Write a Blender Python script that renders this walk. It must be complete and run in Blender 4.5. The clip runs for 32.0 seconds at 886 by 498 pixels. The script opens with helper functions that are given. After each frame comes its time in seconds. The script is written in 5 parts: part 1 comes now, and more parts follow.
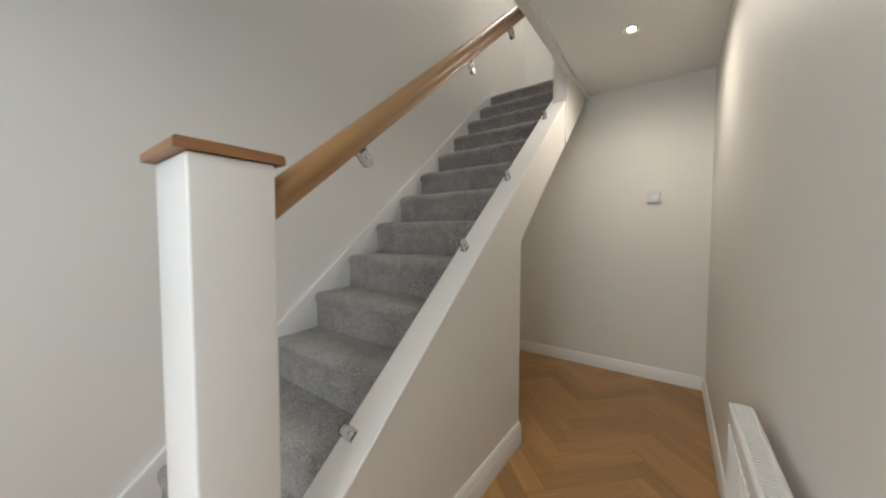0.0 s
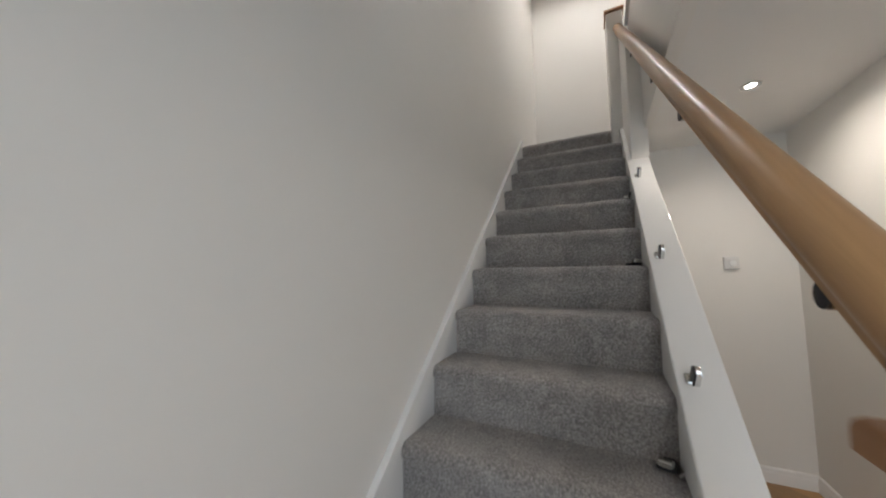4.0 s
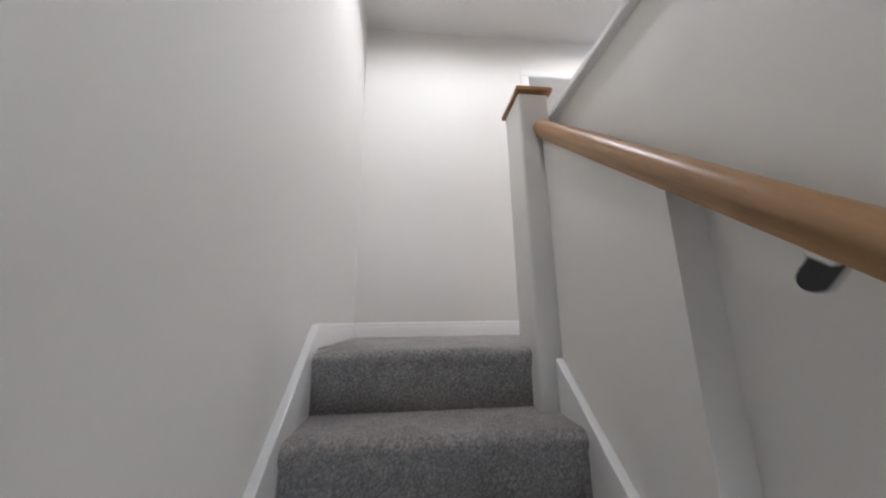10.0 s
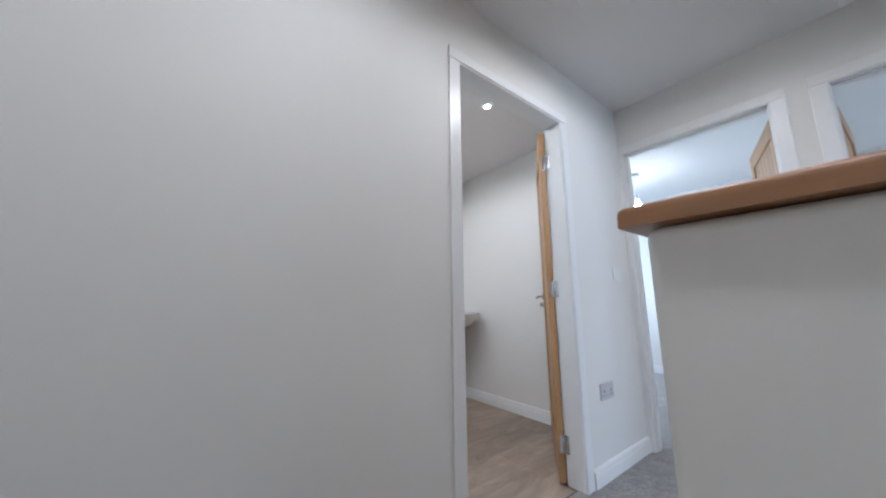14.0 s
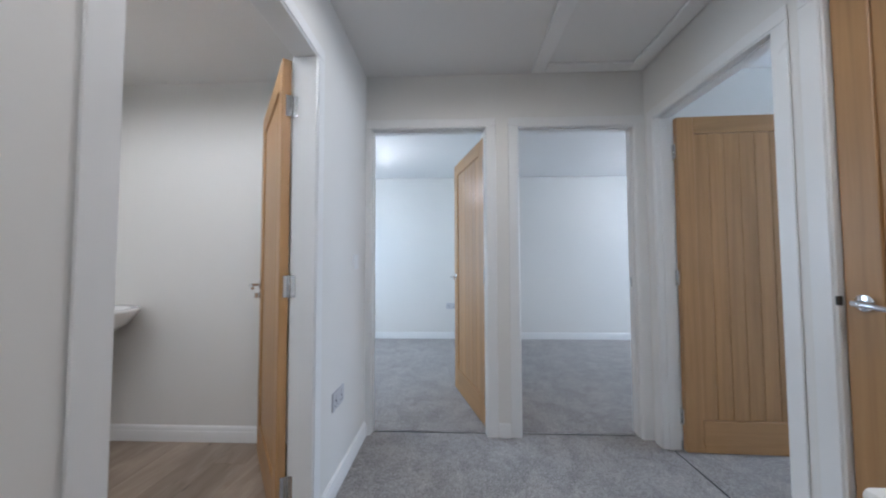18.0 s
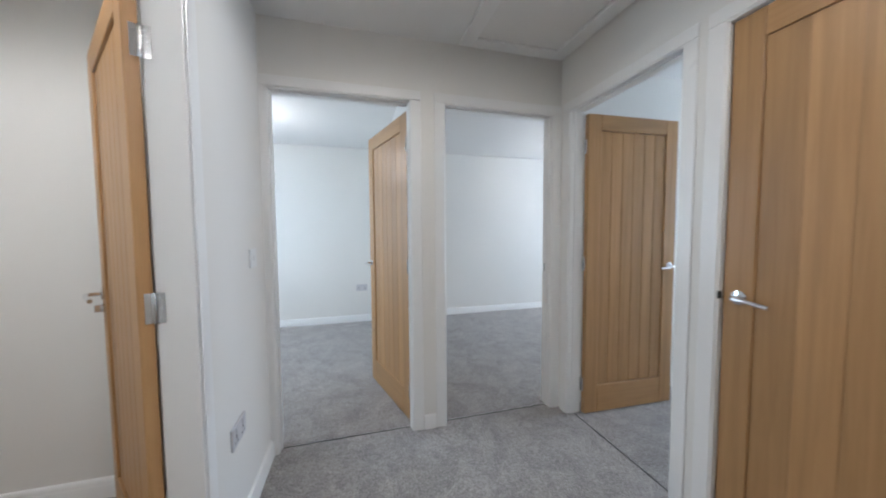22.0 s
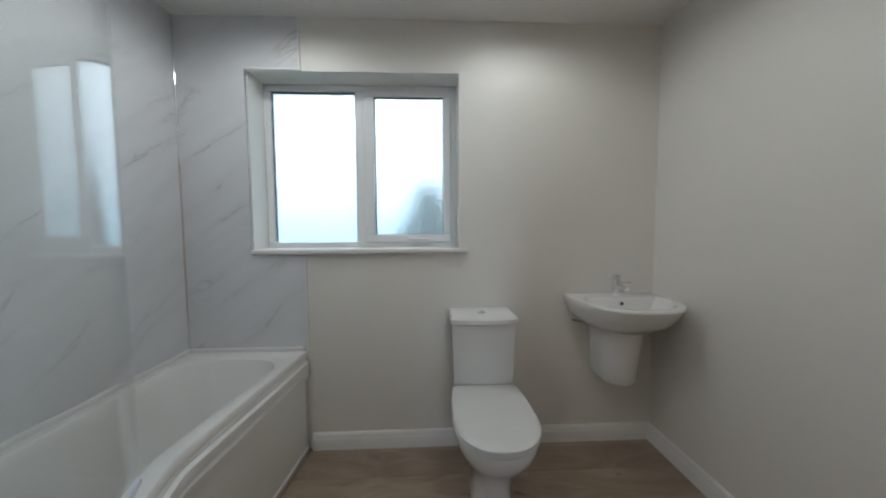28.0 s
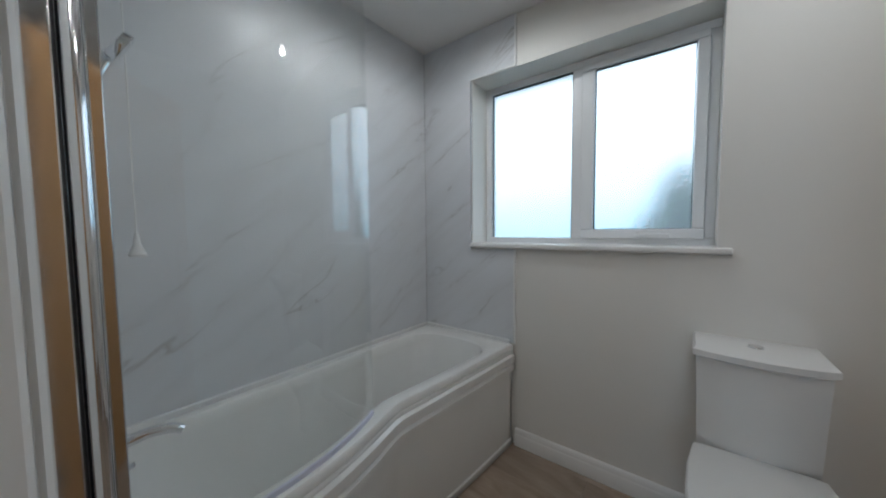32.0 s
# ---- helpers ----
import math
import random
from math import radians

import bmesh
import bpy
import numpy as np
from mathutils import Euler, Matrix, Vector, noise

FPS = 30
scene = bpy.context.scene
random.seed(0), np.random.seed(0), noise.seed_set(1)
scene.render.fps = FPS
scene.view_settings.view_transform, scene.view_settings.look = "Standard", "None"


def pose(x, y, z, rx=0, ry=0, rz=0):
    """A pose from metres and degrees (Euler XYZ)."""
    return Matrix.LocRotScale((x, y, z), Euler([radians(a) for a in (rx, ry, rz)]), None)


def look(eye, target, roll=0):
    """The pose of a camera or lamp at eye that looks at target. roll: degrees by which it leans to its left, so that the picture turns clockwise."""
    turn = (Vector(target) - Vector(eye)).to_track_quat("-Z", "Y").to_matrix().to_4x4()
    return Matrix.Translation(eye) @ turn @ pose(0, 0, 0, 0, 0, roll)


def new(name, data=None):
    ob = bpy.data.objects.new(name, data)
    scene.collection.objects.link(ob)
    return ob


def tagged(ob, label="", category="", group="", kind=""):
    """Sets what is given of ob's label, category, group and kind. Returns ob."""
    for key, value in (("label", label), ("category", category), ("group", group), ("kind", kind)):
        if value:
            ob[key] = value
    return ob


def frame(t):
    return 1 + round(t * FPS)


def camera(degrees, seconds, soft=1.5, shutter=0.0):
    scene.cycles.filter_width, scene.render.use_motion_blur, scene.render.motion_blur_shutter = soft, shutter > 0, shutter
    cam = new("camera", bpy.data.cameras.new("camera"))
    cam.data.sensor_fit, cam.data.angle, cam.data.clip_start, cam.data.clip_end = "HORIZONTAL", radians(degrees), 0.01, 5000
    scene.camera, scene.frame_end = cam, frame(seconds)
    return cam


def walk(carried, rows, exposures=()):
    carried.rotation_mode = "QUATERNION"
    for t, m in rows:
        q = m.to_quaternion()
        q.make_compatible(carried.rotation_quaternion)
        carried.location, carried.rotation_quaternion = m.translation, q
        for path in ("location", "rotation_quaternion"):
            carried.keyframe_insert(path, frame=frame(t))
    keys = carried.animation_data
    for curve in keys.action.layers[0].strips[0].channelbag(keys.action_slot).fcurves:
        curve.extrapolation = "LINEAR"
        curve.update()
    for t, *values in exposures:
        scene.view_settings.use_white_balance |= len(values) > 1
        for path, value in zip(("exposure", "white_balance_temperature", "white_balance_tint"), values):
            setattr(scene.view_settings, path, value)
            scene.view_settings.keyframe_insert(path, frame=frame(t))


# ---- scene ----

# ------------------------------------------------------------------ camera
PATH = [
    (0, (1.655, -4.027, 1.132), (0.476, -2.414, 1.043), 0.1),
    (0.5, (1.577, -4.099, 1.169), (0.33, -2.538, 1.073), 0.4),
    (1, (1.443, -4.147, 1.206), (0.122, -2.649, 1.098), 0.5),
    (1.5, (1.317, -4.16, 1.221), (-0.031, -2.687, 1.116), 0.3),
    (2, (1.065, -4.214, 1.251), (-0.246, -2.707, 1.16), 0.5),
    (2.5, (0.919, -4.213, 1.28), (-0.321, -2.643, 1.271), 0.1),
    (3, (0.773, -4.168, 1.315), (-0.325, -2.496, 1.342), 0.1),
    (3.5, (0.726, -4.08, 1.334), (-0.277, -2.353, 1.433), -0.2),
    (5.5, (0.389, -3.523, 1.638), (-0.06, -1.592, 1.903), -0.7),
    (6, (0.351, -3.375, 1.74), (0.003, -1.431, 2.06), -0.5),
    (6.5, (0.329, -3.229, 1.868), (0.067, -1.279, 2.227), -0.7),
    (7, (0.324, -3.074, 1.964), (0.189, -1.119, 2.364), -0.6),
    (7.5, (0.348, -2.926, 2.108), (0.285, -0.967, 2.506), -0.9),
    (8, (0.349, -2.748, 2.211), (0.353, -0.793, 2.634), -0.8),
    (8.5, (0.363, -2.576, 2.308), (0.443, -0.627, 2.75), -0.8),
    (9, (0.371, -2.429, 2.447), (0.5, -0.482, 2.886), -0.5),
    (9.5, (0.415, -2.263, 2.541), (0.484, -0.327, 3.037), -0.3),
    (10, (0.35, -2.108, 2.695), (0.556, -0.168, 3.137), -0.8),
    (10.5, (0.344, -1.976, 2.821), (0.598, -0.039, 3.249), 0.3),
    (11, (0.327, -1.806, 2.982), (0.661, 0.119, 3.409), -1.2),
    (11.5, (0.345, -1.658, 3.085), (0.81, 0.24, 3.507), -1.1),
    (12, (0.370, -1.502, 3.222), (0.951, 0.370, 3.618), -1.1),
    (12.5, (0.367, -1.352, 3.309), (1.098, 0.467, 3.705), -0.5),
    (13, (0.384, -1.197, 3.412), (1.285, 0.548, 3.788), -0.1),
    (13.5, (0.412, -1.068, 3.485), (1.459, 0.598, 3.843), -0.3),
    (15.5, (0.558, -0.726, 3.638), (2.22, 0.357, 3.892), -0.2),
    (16, (0.613, -0.671, 3.658), (2.389, 0.223, 3.878), -0.0),
    (16.5, (0.658, -0.632, 3.651), (2.525, 0.056, 3.851), -0.1),
    (17, (0.692, -0.613, 3.692), (2.629, -0.139, 3.853), -0.2),
    (17.5, (0.724, -0.592, 3.7), (2.701, -0.317, 3.818), -0.1),
    (18, (0.753, -0.587, 3.714), (2.75, -0.514, 3.796), -0.2),
    (18.5, (0.774, -0.566, 3.717), (2.77, -0.685, 3.779), -0.0),
    (19, (0.784, -0.551, 3.716), (2.764, -0.833, 3.759), -0.1),
    (19.5, (0.806, -0.517, 3.715), (2.761, -0.936, 3.732), -0.1),
    (20, (0.824, -0.482, 3.726), (2.746, -1.032, 3.727), 0.3),
    (20.5, (0.833, -0.464, 3.732), (2.719, -1.129, 3.736), 0.7),
    (21, (0.848, -0.435, 3.779), (2.713, -1.157, 3.76), 0.1),
    (21.5, (0.875, -0.453, 3.798), (2.751, -1.144, 3.738), -0.3),
    (22, (0.936, -0.476, 3.836), (2.862, -1.0, 3.726), -0.4),
    (22.5, (1.035, -0.466, 3.844), (3.018, -0.694, 3.713), -0.6),
    (23, (1.129, -0.403, 3.823), (3.12, -0.255, 3.707), -0.9),
    (23.5, (1.203, -0.354, 3.819), (3.143, 0.123, 3.713), -0.5),
    (24, (1.259, -0.304, 3.811), (3.081, 0.514, 3.708), -0.3),
    (24.5, (1.333, -0.254, 3.798), (3.007, 0.837, 3.71), -0.1),
    (25, (1.384, -0.207, 3.791), (2.869, 1.129, 3.702), 0.0),
    (25.5, (1.409, -0.173, 3.785), (2.711, 1.342, 3.695), -0.2),
    (26, (1.43, -0.142, 3.783), (2.51, 1.539, 3.688), -0.3),
    (26.5, (1.45, -0.111, 3.781), (2.276, 1.708, 3.691), -0.3),
    (28.5, (1.505, -0.007, 3.817), (1.353, 1.983, 3.691), -0.3),
    (29, (1.523, 0.022, 3.81), (1.146, 1.982, 3.682), -0.2),
    (29.5, (1.54, 0.047, 3.805), (0.969, 1.96, 3.68), -0.5),
    (30, (1.558, 0.066, 3.798), (0.797, 1.911, 3.68), -0.5),
    (30.5, (1.552, 0.077, 3.786), (0.641, 1.853, 3.667), -0.6),
    (31, (1.568, 0.096, 3.783), (0.507, 1.787, 3.664), -0.6),
    (31.5, (1.585, 0.114, 3.773), (0.402, 1.723, 3.664), -0.5),
    (32, (1.572, 0.108, 3.784), (0.346, 1.684, 3.668), -0.5),
]
cam = camera(108.6, 32.0, 2.0, 0.4)
EXPOSURES = [(0.0, 0.12, 6430, 9), (2.0, -0.24, 6050, 9), (3.5, -0.10, 6220, 12), (6.0, 0.28, 6050, 10), (9.0, 0.30, 5750, 12), (11.0, 0.10, 5600, 13), (12.0, -0.10, 5530, 12), (13.5, -0.36, 5420, 12),
             (15.5, -0.74, 5220, 10), (18.0, -0.68, 5480, 12), (20.0, -0.64, 5540, 11), (22.0, -0.57, 5780, 11), (24.0, -0.70, 6000, 9), (26.0, -1.06, 5900, 6),
             (26.5, -1.16, 5850, 6), (28.5, -1.56, 5820, 7), (30.0, -1.62, 5750, 9), (32.0, -1.64, 5700, 8)]
walk(cam, [(t, look(eye, target, roll)) for t, eye, target, roll in PATH], EXPOSURES)

# ------------------------------------------------------------------ plan, in metres
F1 = 2.60            # landing floor
C0, C1 = 2.355, 4.96  # hall ceiling, upper ceiling
WALL_E = 2.83        # landing face of the wall with two bedroom doors
WALL_S = -1.82       # landing face of the wall with the store door
FAR_E = 5.43         # far wall of the bedrooms
FRONT = -5.30
BATH_N, BATH_S, BATH_E, BATH_W, BATH_C = 1.70, 0.10, 2.75, 0.20, 4.90
F0 = -0.045          # hall floor
RISE, GOING, NOSE_TOP = 0.1985, 0.2296, -0.963

# ------------------------------------------------------------------ sky and lights
world = bpy.data.worlds.new("overcast")
scene.world = world
world.use_nodes = True
wn = world.node_tree.nodes
sky = wn.new("ShaderNodeTexSky")
sky.sky_type = "NISHITA"
sky.sun_disc = False
sky.sun_elevation, sky.sun_rotation = radians(38), radians(200)
sky.air_density, sky.dust_density = 1.4, 4.0
world.node_tree.links.new(sky.outputs[0], wn["Background"].inputs[0])
wn["Background"].inputs[1].default_value = 0.15

sun = new("sun", bpy.data.lights.new("sun", "SUN"))
sun.data.energy, sun.data.angle, sun.data.color = 1.0, radians(12), (1.0, 0.96, 0.9)
sun.matrix_world = look((0, 0, 0), (-0.27, 0.74, -0.62))


def lamp(name, kind, m, watts, colour, size=0.06, size_y=None, cone=110, blend=0.7):
    data = bpy.data.lights.new(name, kind)
    data.energy, data.color = watts, colour
    if kind == "AREA":
        data.size = size
        if size_y:
            data.shape, data.size_y = "RECTANGLE", size_y
    else:
        data.shadow_soft_size, data.spot_size, data.spot_blend = size, radians(cone), blend
    ob = new(name, data)
    ob.matrix_world = m
    return ob


WARM, WARM_HALL, DAY = (1.0, 0.95, 0.87), (1.0, 0.90, 0.77), (0.73, 0.865, 1.0)
# the second hall position is an added, unseen fill that brightens the stair side
HALL_SPOTS_AND_FILL = [(1.408, -1.796), (1.408, -4.35)]
# the second landing position is an unseen fill, added to warm the doorway walls
LANDING_SPOTS_AND_FILL = [(0.56, -1.08), (1.80, -0.68)]
BED_LAMPS = [(4.25, 0.42), (4.35, -3.05)]
BATH_SPOTS = [(1.935, 0.458), (0.72, 0.89), (0.83, 1.25), (1.93, 1.25)]
for (x, y), watts in zip(HALL_SPOTS_AND_FILL, (24.5, 14)):
    lamp("hall_spot", "SPOT", pose(x, y, C0 - 0.03), watts, WARM_HALL, 0.03, cone=172, blend=0.85)
for x, y in BATH_SPOTS:
    lamp("bath_spot", "SPOT", pose(x, y, BATH_C - 0.03), 18.5, WARM, 0.02, cone=174, blend=0.55)
for (x, y), watts, colour in zip(LANDING_SPOTS_AND_FILL, (46, 24), ((1.0, 0.945, 0.87), (1.0, 0.915, 0.80))):
    lamp("landing_spot", "SPOT", pose(x, y, C1 - 0.03), watts, colour, 0.05, cone=177, blend=0.4)
# daylight that enters by the windows and the glazed front door
lamp("bed_north_window_light", "AREA", pose(4.3, 1.66, 4.0, -90), 34, DAY, 1.3, 1.1)
lamp("bed_south_window_light", "AREA", pose(4.2, FRONT + 0.02, 4.0, 90), 76, DAY, 1.5, 1.2)
lamp("front_room_window_light", "AREA", pose(2.4, FRONT + 0.02, 4.0, 90), 84, DAY, 0.7, 1.1)
lamp("front_door_light", "AREA", pose(1.15, FRONT + 0.02, 1.25, 90), 15.0, DAY, 0.9, 1.7)

# ------------------------------------------------------------------ materials


class Nodes:
    """A node material with short ways to add and join nodes."""

    def __init__(self, name):
        self.mat = bpy.data.materials.new(name)
        self.mat.use_nodes = True
        self.tree = self.mat.node_tree
        self.bsdf = self.tree.nodes["Principled BSDF"]
        self.space = self.add("ShaderNodeTexCoord").outputs["Object"]

    def add(self, kind, **sets):
        node = self.tree.nodes.new(kind)
        for key, value in sets.items():
            node.inputs[key].default_value = value
        return node

    def join(self, a, b):
        self.tree.links.new(a, b)

    def stretched(self, sx, sy, sz, src=None):
        m = self.add("ShaderNodeMapping", Scale=(sx, sy, sz))
        self.join(src or self.space, m.inputs["Vector"])
        return m.outputs[0]

    def noise(self, scale, detail=4.0, rough=0.55, src=None, distortion=0.0):
        n = self.add("ShaderNodeTexNoise", Scale=scale, Detail=detail, Roughness=rough, Distortion=distortion)
        self.join(src or self.space, n.inputs["Vector"])
        return n.outputs["Fac"]

    def ramp(self, fac, stops):
        r = self.add("ShaderNodeValToRGB")
        els = r.color_ramp.elements
        while len(els) < len(stops):
            els.new(0.5)
        for e, (at, c) in zip(els, stops):
            e.position, e.color = at, (*c, 1)
        self.join(fac, r.inputs["Fac"])
        return r.outputs["Color"]

    def mix(self, fac, a, b, mode="MIX"):
        m = self.tree.nodes.new("ShaderNodeMix")
        m.data_type, m.blend_type = "RGBA", mode
        for value, socket in ((fac, m.inputs[0]), (a, m.inputs[6]), (b, m.inputs[7])):
            if isinstance(value, (int, float)):
                socket.default_value = value
            elif isinstance(value, tuple):
                socket.default_value = (*value, 1)
            else:
                self.join(value, socket)
        return m.outputs[2]

    def span(self, fac, low, high):
        m = self.add("ShaderNodeMapRange")
        m.inputs["To Min"].default_value, m.inputs["To Max"].default_value = low, high
        self.join(fac, m.inputs["Value"])
        return m.outputs[0]

    def bump(self, height, strength, distance):
        b = self.add("ShaderNodeBump", Strength=strength, Distance=distance)
        self.join(height, b.inputs["Height"])
        if self.bsdf.inputs["Normal"].is_linked:
            self.join(self.bsdf.inputs["Normal"].links[0].from_socket, b.inputs["Normal"])
        self.join(b.outputs[0], self.bsdf.inputs["Normal"])

    def set(self, **sets):
        for key, value in sets.items():
            socket = self.bsdf.inputs[key.replace("_", " ")]
            if isinstance(value, (int, float)):
                socket.default_value = value
            elif isinstance(value, tuple):
                socket.default_value = (*value, 1)
            else:
                self.join(value, socket)
        return self.mat


def paint(name, colour, rough=0.6, relief=0.25, mottle=0.05):
    n = Nodes(name)
    big = n.noise(1.3, 3)
    fine = n.noise(260, 3)
    dark = tuple(c * (1 - mottle) for c in colour)
    n.bump(n.noise(90, 4), relief, 0.0012)
    n.bump(fine, relief * 0.6, 0.0005)
    return n.set(Base_Color=n.mix(n.span(big, 0.0, 1.0), dark, colour), Roughness=n.span(n.noise(9, 3), rough - 0.08, rough + 0.08))


def oak(name, light, dark, grain_axis="z", rough=0.38, tones=(0.91, 1.07)):
    """Oiled oak with long grain along one axis."""
    n = Nodes(name)
    info = n.add("ShaderNodeObjectInfo")
    shift = n.add("ShaderNodeVectorMath")
    n.join(n.space, shift.inputs[0])
    seed = n.add("ShaderNodeCombineXYZ")
    scale = n.add("ShaderNodeMath")
    scale.operation, scale.inputs[1].default_value = "MULTIPLY", 37.0
    n.join(info.outputs["Random"], scale.inputs[0])
    for i in range(3):
        n.join(scale.outputs[0], seed.inputs[i])
    n.join(seed.outputs[0], shift.inputs[1])
    long = {"x": (1.2, 30, 30), "y": (30, 1.2, 30), "z": (30, 30, 1.2)}[grain_axis]
    at = n.stretched(*long, src=shift.outputs[0])
    grain = n.noise(1.6, 5, 0.6, at, 0.6)
    slow = {"x": (0.5, 6, 6), "y": (6, 0.5, 6), "z": (6, 6, 0.5)}[grain_axis]
    broad = n.noise(1.4, 3, 0.5, n.stretched(*slow, src=shift.outputs[0]), 1.6)
    pores = n.noise(9, 3, 0.6, at)
    rings = n.add("ShaderNodeTexWave", Scale=1.1, Distortion=15.0, Detail=2.5)
    rings.inputs["Detail Scale"].default_value = 0.8
    n.join(n.stretched(*{"x": (0.22, 3.2, 3.2), "y": (3.2, 0.22, 3.2), "z": (3.2, 3.2, 0.22)}[grain_axis], src=shift.outputs[0]), rings.inputs["Vector"])
    mid = tuple((a + b) / 2 for a, b in zip(light, dark))
    c = n.ramp(grain, [(0.28, dark), (0.5, mid), (0.72, light)])
    c = n.mix(n.span(broad, 0.0, 0.7), c, tuple(v * 0.86 for v in mid))
    c = n.mix(n.ramp(rings.outputs["Fac"], [(0.0, (0.24, 0.24, 0.24)), (0.18, (0.05, 0.05, 0.05)), (0.5, (0, 0, 0))]), c, tuple(v * 0.66 for v in dark))
    tone = n.span(info.outputs["Random"], tones[0], tones[1])
    g = n.add("ShaderNodeCombineColor")
    for i in range(3):
        n.join(tone, g.inputs[i])
    c = n.mix(1.0, c, g.outputs[0], "MULTIPLY")
    n.bump(pores, 0.12, 0.0006)
    return n.set(Base_Color=c, Roughness=n.span(grain, rough - 0.07, rough + 0.12))


def vinyl(name, light, dark):
    """Printed oak plank: broad streaks, darker knots and a fine grain along x."""
    n = Nodes(name)
    info = n.add("ShaderNodeObjectInfo")
    shift = n.add("ShaderNodeVectorMath")
    n.join(n.space, shift.inputs[0])
    seed = n.add("ShaderNodeCombineXYZ")
    scale = n.add("ShaderNodeMath")
    scale.operation, scale.inputs[1].default_value = "MULTIPLY", 53.0
    n.join(info.outputs["Random"], scale.inputs[0])
    for i in range(3):
        n.join(scale.outputs[0], seed.inputs[i])
    n.join(seed.outputs[0], shift.inputs[1])
    broad = n.noise(1.0, 4, 0.6, n.stretched(2.0, 6.5, 1, shift.outputs[0]), 1.4)
    fine = n.noise(1.0, 4, 0.65, n.stretched(9, 130, 1, shift.outputs[0]), 0.4)
    knot = n.noise(1.0, 2, 0.5, n.stretched(5, 13, 1, shift.outputs[0]), 0.8)
    c = n.ramp(broad, [(0.30, dark), (0.5, tuple((a + b) / 2 for a, b in zip(light, dark))), (0.68, light)])
    c = n.mix(n.ramp(fine, [(0.38, (0.26, 0.26, 0.26)), (0.6, (0, 0, 0))]), c, dark)
    c = n.mix(n.ramp(knot, [(0.68, (0, 0, 0)), (0.78, (0.8, 0.8, 0.8))]), c, tuple(v * 0.5 for v in dark))
    tone = n.span(info.outputs["Random"], 0.85, 1.15)
    g = n.add("ShaderNodeCombineColor")
    for i in range(3):
        n.join(tone, g.inputs[i])
    c = n.mix(1.0, c, g.outputs[0], "MULTIPLY")
    n.bump(fine, 0.15, 0.0006)
    return n.set(Base_Color=c, Roughness=n.span(fine, 0.36, 0.5))


def carpet(name, base):
    n = Nodes(name)
    tuft = n.noise(420, 2, 0.7)
    clump = n.noise(135, 4, 0.7)
    foot = n.noise(7.5, 4, 0.6, None, 0.8)
    c = n.ramp(clump, [(0.30, tuple(v * 0.40 for v in base)), (0.5, base), (0.70, tuple(v * 1.85 for v in base))])
    shade = n.ramp(foot, [(0.40, (0.85, 0.85, 0.85)), (0.52, (1.0, 1.0, 1.0)), (0.64, (1.10, 1.10, 1.10))])
    c = n.mix(1.0, c, shade, "MULTIPLY")
    n.bump(clump, 0.9, 0.006)
    n.bump(tuft, 0.8, 0.003)
    return n.set(Base_Color=c, Roughness=0.95, Sheen_Weight=0.25, Sheen_Roughness=0.5)


def plain(name, colour, rough=0.4, metal=0.0, grain=0.0, scale=200, **more):
    n = Nodes(name)
    f = n.noise(scale, 3)
    if grain:
        n.bump(f, grain, 0.0006)
    lo = tuple(c * 0.95 for c in colour)
    return n.set(Base_Color=n.mix(n.noise(5, 2), lo, colour), Roughness=n.span(f, max(rough - 0.03, 0.01), rough + 0.05), Metallic=metal, **more)


WALL = paint("wall_paint", (0.79, 0.768, 0.726), 0.55)
CEIL = paint("ceiling_paint", (0.80, 0.785, 0.76), 0.8)
TRIM = paint("white_satinwood", (0.81, 0.80, 0.78), 0.32, 0.06, 0.02)
OAK_DOOR = oak("oak_door", (0.53, 0.31, 0.135), (0.38, 0.205, 0.078), "z", tones=(0.86, 1.08))
OAK_RAILX = oak("oak_cross_rail", (0.52, 0.305, 0.132), (0.38, 0.205, 0.078), "x")
OAK_HAND = oak("oak_handrail", (0.53, 0.315, 0.145), (0.33, 0.18, 0.076), "y", 0.33)
OAK_CAP = oak("oak_cap", (0.42, 0.21, 0.09), (0.27, 0.125, 0.05), "y", 0.35)
OAK_FLOOR = oak("oak_herringbone", (0.46, 0.26, 0.098), (0.31, 0.16, 0.058), "x", 0.32, tones=(0.82, 1.2))
VINYL = vinyl("grey_oak_plank", (0.42, 0.335, 0.26), (0.25, 0.19, 0.14))
CARPET = carpet("grey_carpet", (0.322, 0.298, 0.280))
CHROME = plain("chrome", (0.85, 0.86, 0.88), 0.08, 1.0)
STEEL = plain("satin_steel", (0.62, 0.62, 0.60), 0.24, 1.0, 0.2)
GAP_BAR = plain("gap_shade_bar", (0.05, 0.048, 0.046), 0.6)
SATIN = plain("satin_plate", (0.60, 0.59, 0.605), 0.42, 0.2)
RUBBER = plain("black_rubber", (0.018, 0.018, 0.02), 0.5)
CERAMIC = plain("white_ceramic", (0.84, 0.835, 0.82), 0.08, 0.0, 0.0, 60, Coat_Weight=0.4)
ACRYLIC = plain("white_acrylic", (0.83, 0.83, 0.81), 0.14)
PLASTIC = plain("white_plastic", (0.80, 0.80, 0.79), 0.3)
UPVC = plain("white_upvc", (0.85, 0.86, 0.87), 0.28)
GASKET = plain("black_gasket", (0.02, 0.02, 0.022), 0.5)
DARKGAP = plain("dark_gap", (0.03, 0.028, 0.026), 0.8)
GRASS = plain("lawn", (0.07, 0.11, 0.035), 0.9, 0, 0.6, 40)


